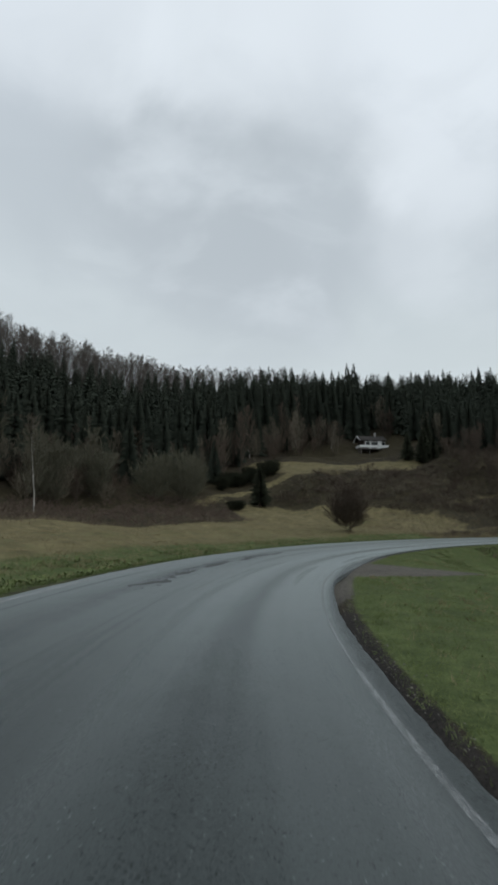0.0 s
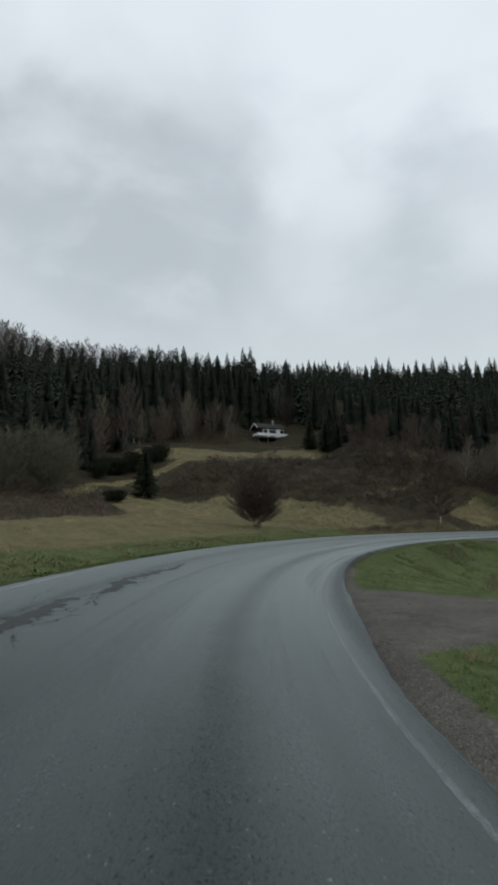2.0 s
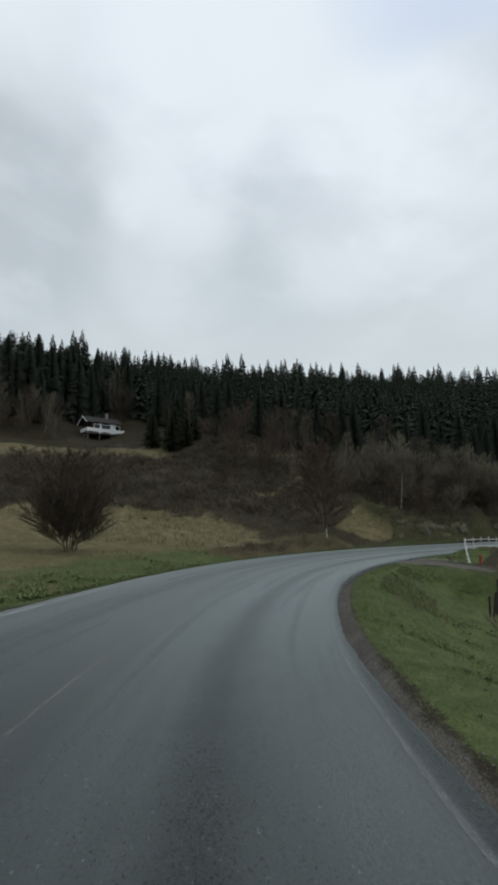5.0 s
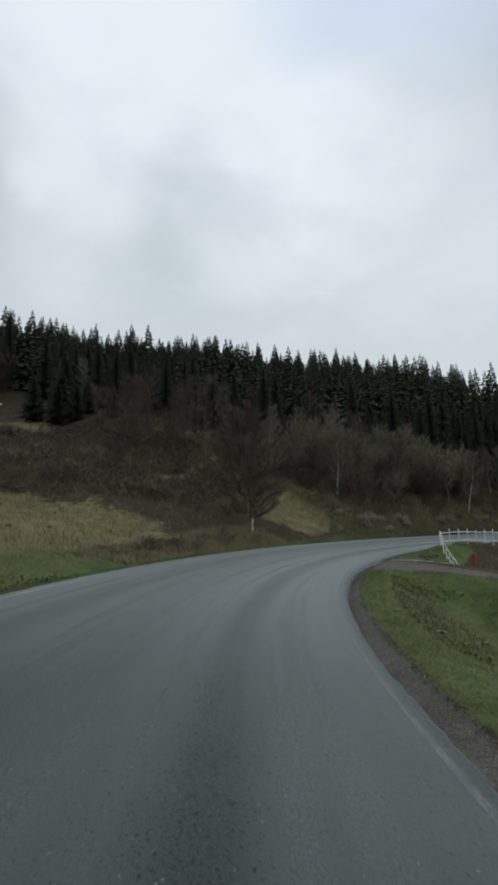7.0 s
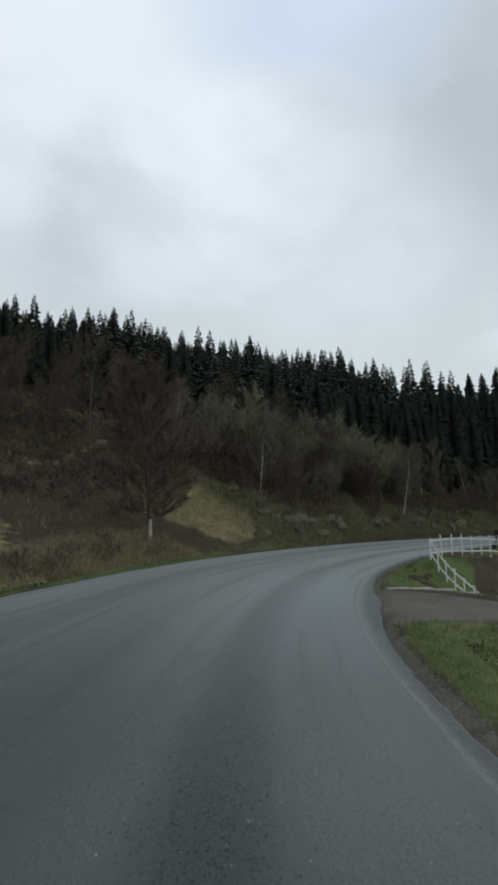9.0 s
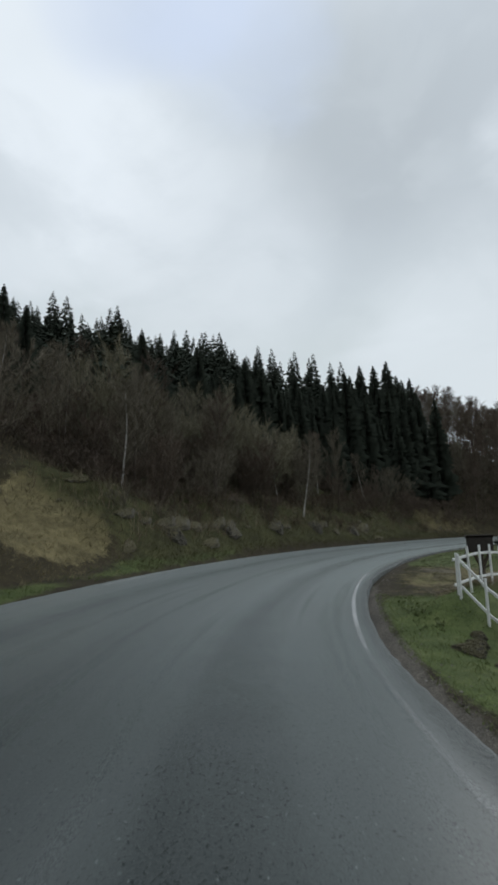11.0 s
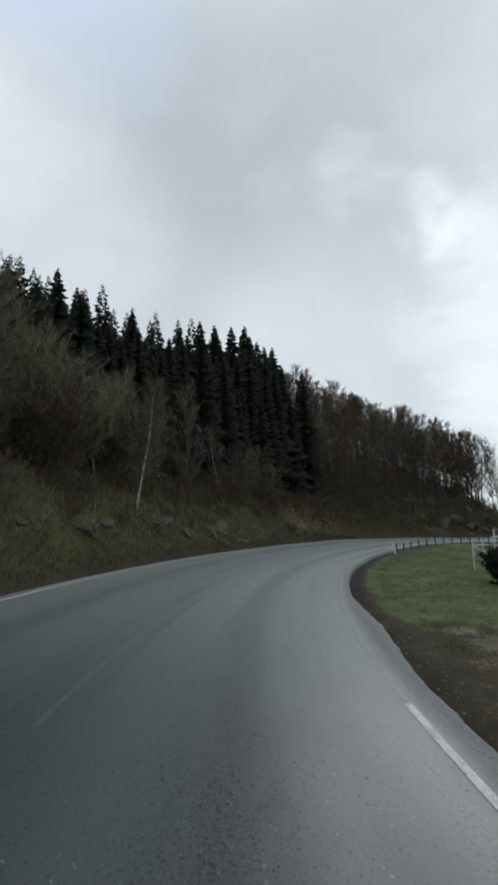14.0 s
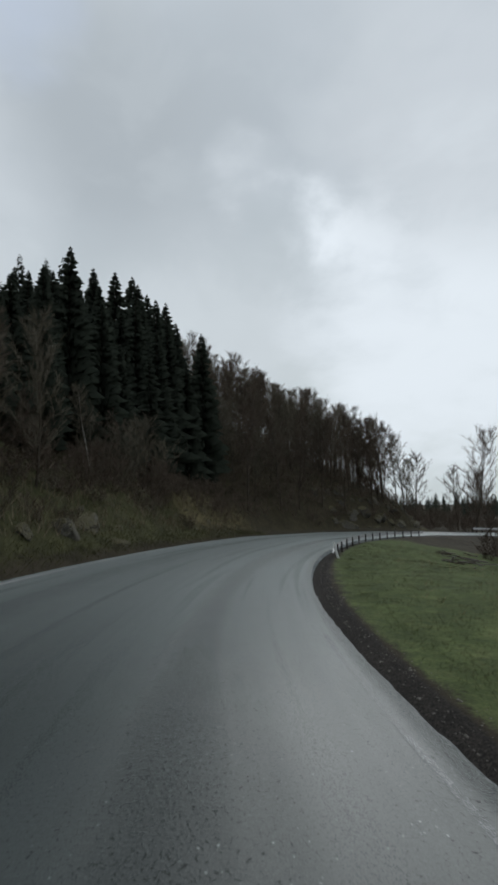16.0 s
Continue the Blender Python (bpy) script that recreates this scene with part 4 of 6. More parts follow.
FRONT_A = [30, 55.5, 57, 62, 70, 78, 83, 90, 95, 97.5, 99, 104, 110, 118, 124, 134, 150, 172]
FRONT_D = [99, 30, 9.5, 11, 12, 12.5, 14, 22, 36, 48, 66, 68.5, 66, 56, 47, 46, 46, 48]


def front(a):
    """Where the spruces begin, on an uneven line."""
    return float(np.interp(a, FRONT_A, FRONT_D) + np.clip((a - 97) / 5, 0, 1) * 2.6 * math.sin(a * 2.3) * math.sin(a * 0.9 + 1))


def plant_spruces():
    base = [spruce(100 + k, h, spot(104 + 3.1 * k, front(104 + 3.1 * k) + 1.2)) for k, h in enumerate((12.4, 11.2, 10.2, 13.2, 9.2, 11.8, 12.8))]
    rng = random.Random(5)
    places = scatter(55.5, 78, 9, 20, 1.35, rng, 4000, 70, keep=lambda a, d: front(a) - 0.3 < d < front(a) + 6)
    places += scatter(56, 97, 9, 106, 2.0, rng, 26000, keep=lambda a, d: front(a) + 0.5 < d and (a > 78 or d > front(a) + 6))
    places += scatter(97, 172, 40, 116, 2.25, rng, 24000, keep=lambda a, d: front(a) + 0.5 < d < front(a) + float(np.interp(a, [97, 103, 112], [50, 44, 36])))
    places.sort(key=lambda q: q[1] - front(q[0]))
    near = places[:285]
    for a, d in near:
        k = rng.randrange(len(base))
        s = rng.uniform(0.78, 1.05) * float(np.interp(a, [56, 63, 67, 76, 94, 98, 101, 118, 126], [0.95, 0.9, 0.80, 0.68, 0.68, 0.82, 1.05, 1.0, 0.9]))
        copy_thing(base[k], scaled(spot(a, d), rng.uniform(0, 360), s, s * rng.uniform(0.92, 1.1)))
    low = [spruce_arrays(200 + k, h, False) for k, h in enumerate((12.5, 11, 10, 13.2, 9))]
    V, F, n = [], [], 0
    far = [(a, d) for a, d in places[285:]] + [(a, d) for a, d in scatter(-22, 27, 70, 125, 2.6, rng, 5000, 320)]
    for a, d in far:
        v, f = low[rng.randrange(len(low))]
        s = (rng.uniform(0.62, 1.1) if a < 99 else rng.uniform(0.84, 1.04) * float(np.interp(d - front(a), [0, 14, 40], [1, 1, 0.78]))) * float(np.interp(a, [31, 35, 63, 67, 76, 94, 98, 101, 118, 126], [0.62, 0.95, 0.95, 0.90, 0.84, 0.82, 0.92, 1.08, 1.0, 0.9]))
        t = rng.uniform(0, 6.28)
        c, q = math.cos(t) * s, math.sin(t) * s
        v = np.array(v)
        p = spot(a, d)
        V.append(np.stack([v[:, 0] * c - v[:, 1] * q + p.x, v[:, 0] * q + v[:, 1] * c + p.y, v[:, 2] * s + p.z - 0.2], -1))
        F += [(i + n, j + n, k + n) for i, j, k in f]
        n += len(v)
    tagged(mesh_object("spruce_forest", np.concatenate(V).tolist(), F, NEEDLES), "dense dark spruce forest covering the hillside", "forest", kind="stuff")


plant_spruces()


def plant_bare_trees():
    rng = random.Random(8)
    birch = [bare_tree("birch_tree", 300 + k, h, sp, (BIRCH, BARK_DARK, BARK_DARK, BARK_DARK, BARK_DARK)[k], (TWIGS_GREY, TWIGS_BROWN, TWIGS_GREY, TWIGS_BROWN)[k % 4], "slender leafless birch among other bare trees on the bank", spot(a, d), "bare trees on the bank", first=0.2, lean=ln, twigs=22, limbs=28, fine=0.017, upright=0.8)
             for k, (h, sp, a, d, ln) in enumerate(((5.6, 1.4, 81.0, 7.4, 0.20), (6.2, 1.6, 88.8, 8.6, 0.12), (5.2, 1.5, 86.6, 10.4, 0.05), (6.4, 1.8, 92, 11, 0.08), (5.8, 1.7, 94.5, 9.5, 0.06)))]
    birch[0].matrix_basis = birch[0].matrix_basis @ pose(0, 0, 0, 0, 0, 180)
    alder = [bare_tree("bare_tree", 330 + k, h, sp, BARK_DARK, (TWIGS_BROWN, TWIGS_GREY, TWIGS_BROWN)[k], "leafless dark-barked alder with a dense haze of brown twigs", spot(a, d), "bare trees on the bank", stems=4, first=0.12, twigs=20, limbs=12, fine=0.017, upright=0.8)
             for k, (h, sp, a, d) in enumerate(((4.6, 1.8, 84.5, 9.2), (5.2, 2.0, 90.5, 13), (4.0, 1.7, 80, 9.5)))]
    pool = birch + alder
    tall = [bare_tree("birch_tree", 350 + k, h, sp, BARK_DARK, (TWIGS_BROWN, TWIGS_GREY)[k], "tall slim leafless birch on the steep hill end", spot(a, d), "bare trees on the bank", first=0.3, lean=0.04, twigs=16, limbs=36, fine=0.018, upright=0.75)
            for k, (h, sp, a, d) in enumerate(((8.6, 1.5, 48, 12), (7.6, 1.3, 40, 11)))]
    # bank above the road
    for a, d in scatter(63, 99, 8.2, 21, 1.6, rng, 2500, 140, keep=lambda a, d: d < front(a) + 1.5 and (a < 96 or d > 13) and not (a > 88 and d > 17) and (a > 76 or rng.random() < 0.3)):
        k = rng.choice(pool) if a > 74 else rng.choice(pool[:3] + alder)
        s = rng.uniform(0.7, 1.0) * (0.8 if a < 74 else 1.0)
        copy_thing(k, scaled(spot(a, d), rng.uniform(0, 360), s, s * rng.uniform(0.9, 1.1)))
    # hill end, beyond the spruces
    for a, d in scatter(26.5, 57.5, 7.5, 28, 1.45, rng, 9000, 200, keep=lambda a, d: d < 30 and (d > 9.5 or rng.random() < 0.35)):
        k = rng.choice(birch[1:4] + tall * 3)
        s = rng.uniform(0.85, 1.15) * float(np.interp(a, [26, 30, 36, 46, 57], [1.5, 1.55, 1.4, 1.2, 1.1])) * (0.7 if k in tall else 0.9)
        copy_thing(k, scaled(spot(a, d), rng.uniform(0, 360), s))
    # young trees below the wood
    for a, d in scatter(134, 156, 38, 46, 2.3, rng, 1500, 34):
        s = rng.uniform(0.55, 1.05)
        copy_thing(rng.choice((alder[0], alder[2], birch[1], birch[3], alder[1])), scaled(spot(a, d), rng.uniform(0, 360), s * 1.15))
    # edge of the wood behind the meadow
    for a, d in scatter(122, 174, 40, 50, 2.4, rng, 2500, 70, keep=lambda a, d: d > 45 or a > 136):
        k = rng.choice(pool)
        s = rng.uniform(0.9, 1.4)
        copy_thing(k, scaled(spot(a, d), rng.uniform(0, 360), s))
    # thin birches along the top of the field, by the cabin
    for a, d in [(111.4, 62.5), (109.9, 63.5), (108.9, 63.8), (107.0, 62), (105.8, 63), (112.8, 61), (114.5, 59), (104.6, 63), (98.0, 50), (97.2, 47), (95.8, 50), (93, 38), (116.5, 57), (118, 55)]:
        copy_thing(rng.choice(birch), scaled(spot(a, d), rng.uniform(0, 360), rng.uniform(0.9, 1.2)))
    # scattered bare trees on the heath slope
    for a, d in ((101.2, 26.9), (100.6, 30), (98.6, 29.6), (99.5, 24), (97, 27), (96, 22), (98, 33), (95, 29), (101, 22), (99.8, 35), (96.5, 36), (94, 33)):
        s = rng.uniform(0.8, 1.25)
        copy_thing(rng.choice((alder[0], alder[2], birch[1], birch[3])), scaled(spot(a, d), rng.uniform(0, 360), s))
    # far side of the valley
    for a, d in [(14.8, 7.5), (13.2, 9.0), (11.5, 8), (12.4, 14), (9.5, 10)]:
        s = 2.2 if a > 14 else rng.uniform(1.1, 1.5)
        copy_thing(birch[3], scaled(spot(a, d), 40 * a, s))
    for a, d in scatter(2, 26, 14, 60, 4, rng, 300, 26):
        copy_thing(rng.choice(alder), scaled(spot(a, d), rng.uniform(0, 360), rng.uniform(0.7, 1.0)))
    # dark bare trees at the foot of the forest, about the cabin
    for a, d in scatter(99, 124, 48, 68, 2.4, rng, 1500, 60, keep=lambda a, d: front(a) - 7 < d < front(a) + 1 and not 99.5 < a < 105.5):
        s = rng.uniform(0.8, 1.5)
        copy_thing(rng.choice(alder + birch[1:3]), scaled(spot(a, d), rng.uniform(0, 360), s * 0.8, s * 1.2))


plant_bare_trees()


def ridge_wood():
    """Leafless wood along the top of the hill, too far off to count."""
    rng = random.Random(44)
    kinds = []
    for k in range(6):
        trunks, TV, TF = bare_arrays(600 + k, 12.0, 2.6, first=0.12, twigs=4, fine=0.06, limbs=28, upright=0.9, segs=4)
        V, F = [tuple(v) for v in TV], list(TF)
        for v, f in trunks:
            n = len(V)
            V += [tuple(p) for p in v]
            F += [tuple(i + n for i in q) for q in f]
        kinds.append((np.array(V), F))
    V, F, n = [], [], 0
    for a, d in scatter(80, 174, 70, 113, 2.2, rng, 16000, 950, keep=lambda a, d: (d > front(a) + float(np.interp(a, [99, 103, 112], [45, 38, 30]))) if a > 99 else (d > 103 and rng.random() < 0.5)):
        v, f = kinds[rng.randrange(6)]
        s = rng.uniform(0.78, 1.04) * (1.0 if a > 99 else 0.88)
        t = rng.uniform(0, 6.28)
        c, q = math.cos(t) * s, math.sin(t) * s
        p = spot(a, d)
        V.append(np.stack([v[:, 0] * c - v[:, 1] * q + p.x, v[:, 0] * q + v[:, 1] * c + p.y, v[:, 2] * s + p.z], -1))
        F += [tuple(i + n for i in g) for g in f]
        n += len(v)
    tagged(mesh_object("ridge_wood", np.concatenate(V).tolist(), F, TWIGS_FAR), "leafless brown-grey wood along the ridge above the spruces", "forest", kind="stuff")


ridge_wood()


def single_trees():
    # birch by the road with a full brown crown
    e = bare_tree("birch_tree", 401, 7.7, 2.2, BARK_DARK, TWIGS_RED, "full-crowned leafless birch beside the road with white lower trunk", spot(106.8, 8.2), twigs=72, limbs=84, first=0.14, fine=0.016, upright=0.12, lean=0.0)
    V, F = stem_mesh([Vector((0, 0, -0.3)), Vector((0.01, 0.01, 0.4)), Vector((0.02, 0.02, 0.85))], [0.095, 0.087, 0.08], 9)
    mesh_object("lower_trunk", V, F, BIRCH, e, True)["label"] = "white peeling birch bark"
    # spreading bush-like tree in the meadow
    bare_tree("bare_tree", 402, 4.7, 2.4, BARK_DARK, TWIGS_BROWN, "low spreading many-stemmed bare tree in the dry meadow", spot(126.6, 12.5), stems=11, twigs=50, limbs=20, first=0.2, lean=-0.03, fine=0.014, upright=0.35)
    bare_tree("bare_tree", 403, 9.6, 2.6, BARK_DARK, TWIGS_BROWN, "tall crooked bare tree on the heath slope", spot(101.1, 17.9), twigs=11, limbs=26, first=0.35, lean=0.22, fine=0.024)
    bare_tree("bare_tree", 404, 5.6, 2.0, BARK_DARK, TWIGS_BROWN, "round-crowned reddish brown bare tree on the slope", spot(90.9, 25), twigs=22, limbs=40, first=0.1, fine=0.036)
    bare_tree("birch_tree", 405, 4.4, 0.9, BIRCH, TWIGS_GREY, "slender white-stemmed birch on the heath", spot(92.6, 15.8), twigs=6, limbs=12, first=0.4)
    bare_tree("birch_tree", 406, 7.6, 2.4, BIRCH, TWIGS_BUD, "budding birch with a grey-green crown at the meadow's edge", spot(146.1, 32.4), twigs=13, limbs=30, first=0.2, fine=0.03)
    bare_tree("bare_tree", 407, 12.5, 3.4, BARK_DARK, TWIGS_BUD, "tall budding tree with a pale crown at the wood's edge", spot(149.3, 34.5), twigs=14, limbs=34, first=0.15, fine=0.035)
    for k, (a, d, h, s) in enumerate(((130.4, 37.3, 7.6, 3.4), (133.2, 38.0, 6.8, 3.0), (127.8, 41.5, 6.0, 2.8), (138.2, 40, 8.5, 2.8), (142.5, 38, 7.5, 2.6))):
        bare_tree("willow_tree", 410 + k, h, s, BARK_DARK, TWIGS_BUD, "broad leafless willow with a grey rounded crown at the meadow's edge", spot(a, d), stems=7, twigs=26, limbs=20, first=0.12, fine=0.03, upright=0.5)
    for k, (a, d, h, w) in enumerate(((86.3, 10.6, 7.2, 2.3), (88.4, 11.5, 5.6, 1.9), (82.3, 9.6, 4.9, 1.8), (79.6, 9.8, 5.2, 1.9), (90.8, 12.5, 6.0, 2.2), (84.2, 10.2, 6.4, 2.1), (92.4, 13.5, 6.4, 2.2))):
        bare_tree("willow_tree", 420 + k, h, w, BARK_DARK, TWIGS_PALE, "pale grey rounded willow among the bare trees on the bank", spot(a, d), "willows on the bank", stems=5, twigs=26, limbs=16, first=0.2, fine=0.02, upright=0.7)
    s = spruce(450, 6.0, spot(123.1, 34.5), 1.5, JUNIPER)
    s["label"] = "small dark spruce standing alone on the meadow slope"
    s["group"] = ""
    for a, d, k in ((101.4, 40, 0.75), (100.8, 41, 0.9), (100.2, 39.5, 0.62), (99.8, 43, 1.0), (101.8, 44, 0.8), (99.0, 40, 0.5)):
        o = copy_thing(s, scaled(spot(a, d), 77 * a, k * 1.1))
        o["label"] = "young dark spruce in a small clump by the upper field"
    rng = random.Random(19)
    base = bare_tree("shrub", 470, 2.1, 1.3, BARK_DARK, JUNIPER, "dark evergreen juniper scrub beside the upper field", spot(118.4, 43.0), "junipers by the field", stems=7, twigs=20, limbs=9, first=0.08, fine=0.035, segs=3)
    for a, d in scatter(116.8, 124, 42.8, 47, 1.7, rng, 300, 17):
        k = rng.uniform(0.7, 1.3)
        copy_thing(base, scaled(spot(a, d), rng.uniform(0, 360), k, k * rng.uniform(0.7, 1.1)))
    for a, d in ((126.7, 33.4), (125.9, 33.9), (126.3, 32.8)):
        o = copy_thing(base, scaled(spot(a, d), 50 * a, 0.8, 0.6))
        o["label"], o["group"] = "low dark evergreen bush in the dry meadow", ""
    # dark evergreen on the lawn by the white fence
    bare_tree("shrub", 460, 1.0, 0.6, BARK_DARK, NEEDLES, "low dark evergreen bush on the lawn", spot(85.6, -6.1), stems=8, twigs=24, limbs=9, first=0.05, fine=0.05, segs=3)


single_trees()




def thicket(name, places, seed, material, label, low, high, rng):
    """Brushwood too tangled to count, as one mesh."""
    kinds = []
    for k in range(4):
        trunks, TV, TF = bare_arrays(seed + k, 1.5, 0.8, stems=3, twigs=4, limbs=5, first=0.1, lean=0.25, fine=0.03, segs=3)
        kinds.append((np.array([tuple(v) for v in TV]), TF))
    V, F, n = [], [], 0
    for a, d in places:
        v, f = kinds[rng.randrange(4)]
        s, t, up = rng.uniform(0.6, 1.2), rng.uniform(0, 6.28), rng.uniform(low, high)
        c, q, p = math.cos(t) * s, math.sin(t) * s, spot(a, d)
        V.append(np.stack([v[:, 0] * c - v[:, 1] * q + p.x, v[:, 0] * q + v[:, 1] * c + p.y, v[:, 2] * up + p.z], -1))
        F += [tuple(i + n for i in g) for g in f]
        n += len(v)
    tagged(mesh_object(name, np.concatenate(V).tolist(), F, material), label, "scrub", kind="stuff")


def shrubs():
    rng = random.Random(21)
    base = [bare_tree("shrub", 500 + k, 1.5, 0.8, BARK_DARK, (TWIGS_BROWN, TWIGS_BROWN, TWIGS_GREY)[k], "leafless brown shrub on the heath slope", spot(110 + k, 20), "shrubs on the slope", stems=4, twigs=7, limbs=7, first=0.12, lean=0.25, fine=0.018, segs=4) for k in range(3)]
    for a, d in scatter(89, 121, 10, 37, 1.9, rng, 3500, 110, keep=lambda a, d: not (97.5 < a < 105 and d < 13) and d > np.interp(a, MEADOW_A, MEADOW_D) + 1 and d < 36.5):
        k = rng.uniform(0.6, 1.3)
        copy_thing(rng.choice(base), scaled(spot(a, d), rng.uniform(0, 360), k, k * rng.uniform(0.45, 0.75)))
    for a, d in scatter(108.5, 119, 6.6, 8.8, 0.7, rng, 500, 22):
        o = copy_thing(rng.choice(base), scaled(spot(a, d), rng.uniform(0, 360), 0.6, rng.uniform(0.25, 0.42)))
        o["label"], o["group"] = "low brown scrub along the road verge", "roadside scrub"
    thicket("meadow_scrub", scatter(127, 172, 23.5, 38, 1.0, rng, 4000, 330, keep=lambda a, d: d > np.interp(a, MEADOW_A, MEADOW_D) + 0.4), 700, TWIGS_RED, "low reddish brown scrub at the meadow's far edge", 0.35, 0.75, rng)
    thicket("gully_scrub", scatter(101, 140, -24, -8.5, 1.5, rng, 900, 60, keep=lambda a, d: not 112 < a < 119.5), 710, TWIGS_BROWN, "tangled brown scrub in the stream gully", 0.3, 0.5, rng)
    thicket("slope_scrub", scatter(38, 74, -26, -8.2, 1.0, rng, 2500, 260, keep=lambda a, d: d < np.interp(a, [40, 58, 64, 74], [-5.5, -5.5, -8.6, -9])), 740, TWIGS_BROWN, "dark tangled brushwood below the lawn", 0.5, 1.2, rng)
    thicket("hill_scrub", scatter(26, 63, 6.9, 20, 0.9, rng, 3000, 300), 750, TWIGS_BROWN, "dark undergrowth of thin stems on the steep hill end", 0.5, 1.3, rng)
    thicket("valley_scrub", scatter(0, 26, 9, 60, 1.8, rng, 3000, 300), 760, TWIGS_BROWN, "dark brushwood in the valley beyond the bend", 0.9, 2.2, rng)
    thicket("heath_scrub", scatter(88, 121, 10, 36.5, 0.8, rng, 4000, 520, keep=lambda a, d: not (97.5 < a < 105 and d < 13) and d > np.interp(a, MEADOW_A, MEADOW_D) + 0.5), 720, TWIGS_BROWN, "low dark heather and brushwood covering the slope", 0.25, 0.75, rng)
    thicket("bank_scrub", scatter(62, 97, 8, 20, 0.9, rng, 2500, 260, keep=lambda a, d: d < front(a) + 3), 730, TWIGS_BROWN, "undergrowth of thin brown stems below the bare trees", 0.4, 0.9, rng)
    for a, d in scatter(60, 98, 6.6, 10, 1.2, rng, 600, 40):
        o = copy_thing(rng.choice(base), scaled(spot(a, d), rng.uniform(0, 360), 0.6, rng.uniform(0.35, 0.7)))
        o["label"], o["group"] = "small bare bush among the rocks on the bank", "scrub on the rocks"


shrubs()


# ---------------------------------------------------------------- grass and stalks
def blades(name, places, material, label, h0, h1, per, spread, seed, lean=0.35):
    """Many grass blades as one mesh; places is an array of (angle, d)."""
    r = np.random.default_rng(seed)
    a = np.repeat(places[:, 0], per)
    d = np.repeat(places[:, 1], per)
    x, y = plan(a, d)
    x = x + r.normal(0, spread, len(a))
    y = y + r.normal(0, spread, len(a))
    aa, dd = polar(x, y)
    ok = ~((dd > ROAD_IN - 0.18) & (dd < ROAD_OUT + 0.12))
    x, y, aa, dd = x[ok], y[ok], aa[ok], dd[ok]
    n = len(x)
    z = height(aa, dd)
    h = r.uniform(h0, h1, n)
    t = r.uniform(0, 6.283, n)
    w = h * 0.035 + 0.003
    lx, ly = r.normal(0, lean, n) * h, r.normal(0, lean, n) * h
    V = np.empty((n, 3, 3))
    V[:, 0] = np.stack([x - np.cos(t) * w, y - np.sin(t) * w, z - 0.02], -1)
    V[:, 1] = np.stack([x + np.cos(t) * w, y + np.sin(t) * w, z - 0.02], -1)
    V[:, 2] = np.stack([x + lx, y + ly, z + h], -1)
    ob = mesh_object(name, V.reshape(-1, 3).tolist(), np.arange(3 * n).reshape(-1, 3).tolist(), material)
    return tagged(ob, label, "grass", kind="stuff")


def strip(n, a0, a1, d0, d1, seed, near=True):
    """Random places, thicker close to d0."""
    r = np.random.default_rng(seed)
    u = r.random(n)
    u = u ** 1.6 if near else u
    return np.stack([r.uniform(a0, a1, n), d0 + (d1 - d0) * u], -1)


def clumped(p, at=-0.05):
    """Keeps the places that fall on the patches of a smooth random pattern."""
    x, y = plan(p[:, 0], p[:, 1])
    return p[waves(x * 2.1, y * 2.1, 3) > at]


def no_drive(p):
    a, d = p[:, 0], p[:, 1]
    g = zones(a, d)[3]
    return p[g < 0.45]


blades("verge_grass", no_drive(np.concatenate([strip(6500, 138, 192, -2.1, -9, 1), strip(3600, 118.5, 139, -1.97, -6, 2), strip(700, 103.5, 114, -2.0, -4.2, 3)])), LEAF_GREEN, "short green spring grass on the roadside bank", 0.015, 0.055, 14, 0.12, 1, 1.3)
blades("verge_grass", np.concatenate([strip(5200, 116, 192, 5.5, 10, 5), strip(400, 100, 116, 5.4, 6.4, 6)]), LEAF_VERGE, "green grass along the outer verge of the road", 0.03, 0.10, 6, 0.11, 2, 0.6)
blades("lawn_grass", no_drive(strip(3700, 62, 104, -2.5, -9, 4)), LEAF_LAWN, "short dull olive lawn grass inside the bend", 0.015, 0.05, 14, 0.12, 9, 1.3)
blades("dry_grass", np.concatenate([strip(6500, 117, 190, 7.5, 28, 7), strip(900, 100.4, 104.2, 6.6, 15, 8, False) + np.random.default_rng(4).normal(0, 0.7, (900, 2)), strip(1200, 98, 119, 37, 54, 9, False), strip(500, 57, 66, 6.5, 9, 10, False), strip(150, 108, 119, 13, 21, 15, False)]), LEAF_DRY, "matted straw-coloured dry grass of last year", 0.04, 0.16, 8, 0.2, 3, 1.0)
blades("dry_grass", no_drive(np.concatenate([strip(900, 140, 192, -2.6, -9, 11, False), strip(700, 118, 140, -2.5, -8, 12, False), strip(500, 60, 101, -3.5, -10, 13, False)])), LEAF_DRY, "wisps of dry grass among the green", 0.04, 0.13, 5, 0.08, 4, 0.7)
blades("grass_tufts", clumped(no_drive(np.concatenate([strip(1500, 150, 192, -2.3, -8, 71), strip(700, 118, 150, -2.2, -5, 72), strip(120, 104, 112, -2.5, -6, 73)])), 0.1), LEAF_GREEN, "thicker tufts of green grass in the verge", 0.035, 0.08, 16, 0.05, 71, 0.7)
blades("dry_tufts", clumped(no_drive(np.concatenate([strip(420, 160, 190, -2.6, -8, 74, False), strip(120, 118, 150, -2.4, -5, 75, False)])), 0.25), LEAF_DRY, "small tan tufts of dead grass in the verge", 0.05, 0.16, 14, 0.06, 74, 0.6)
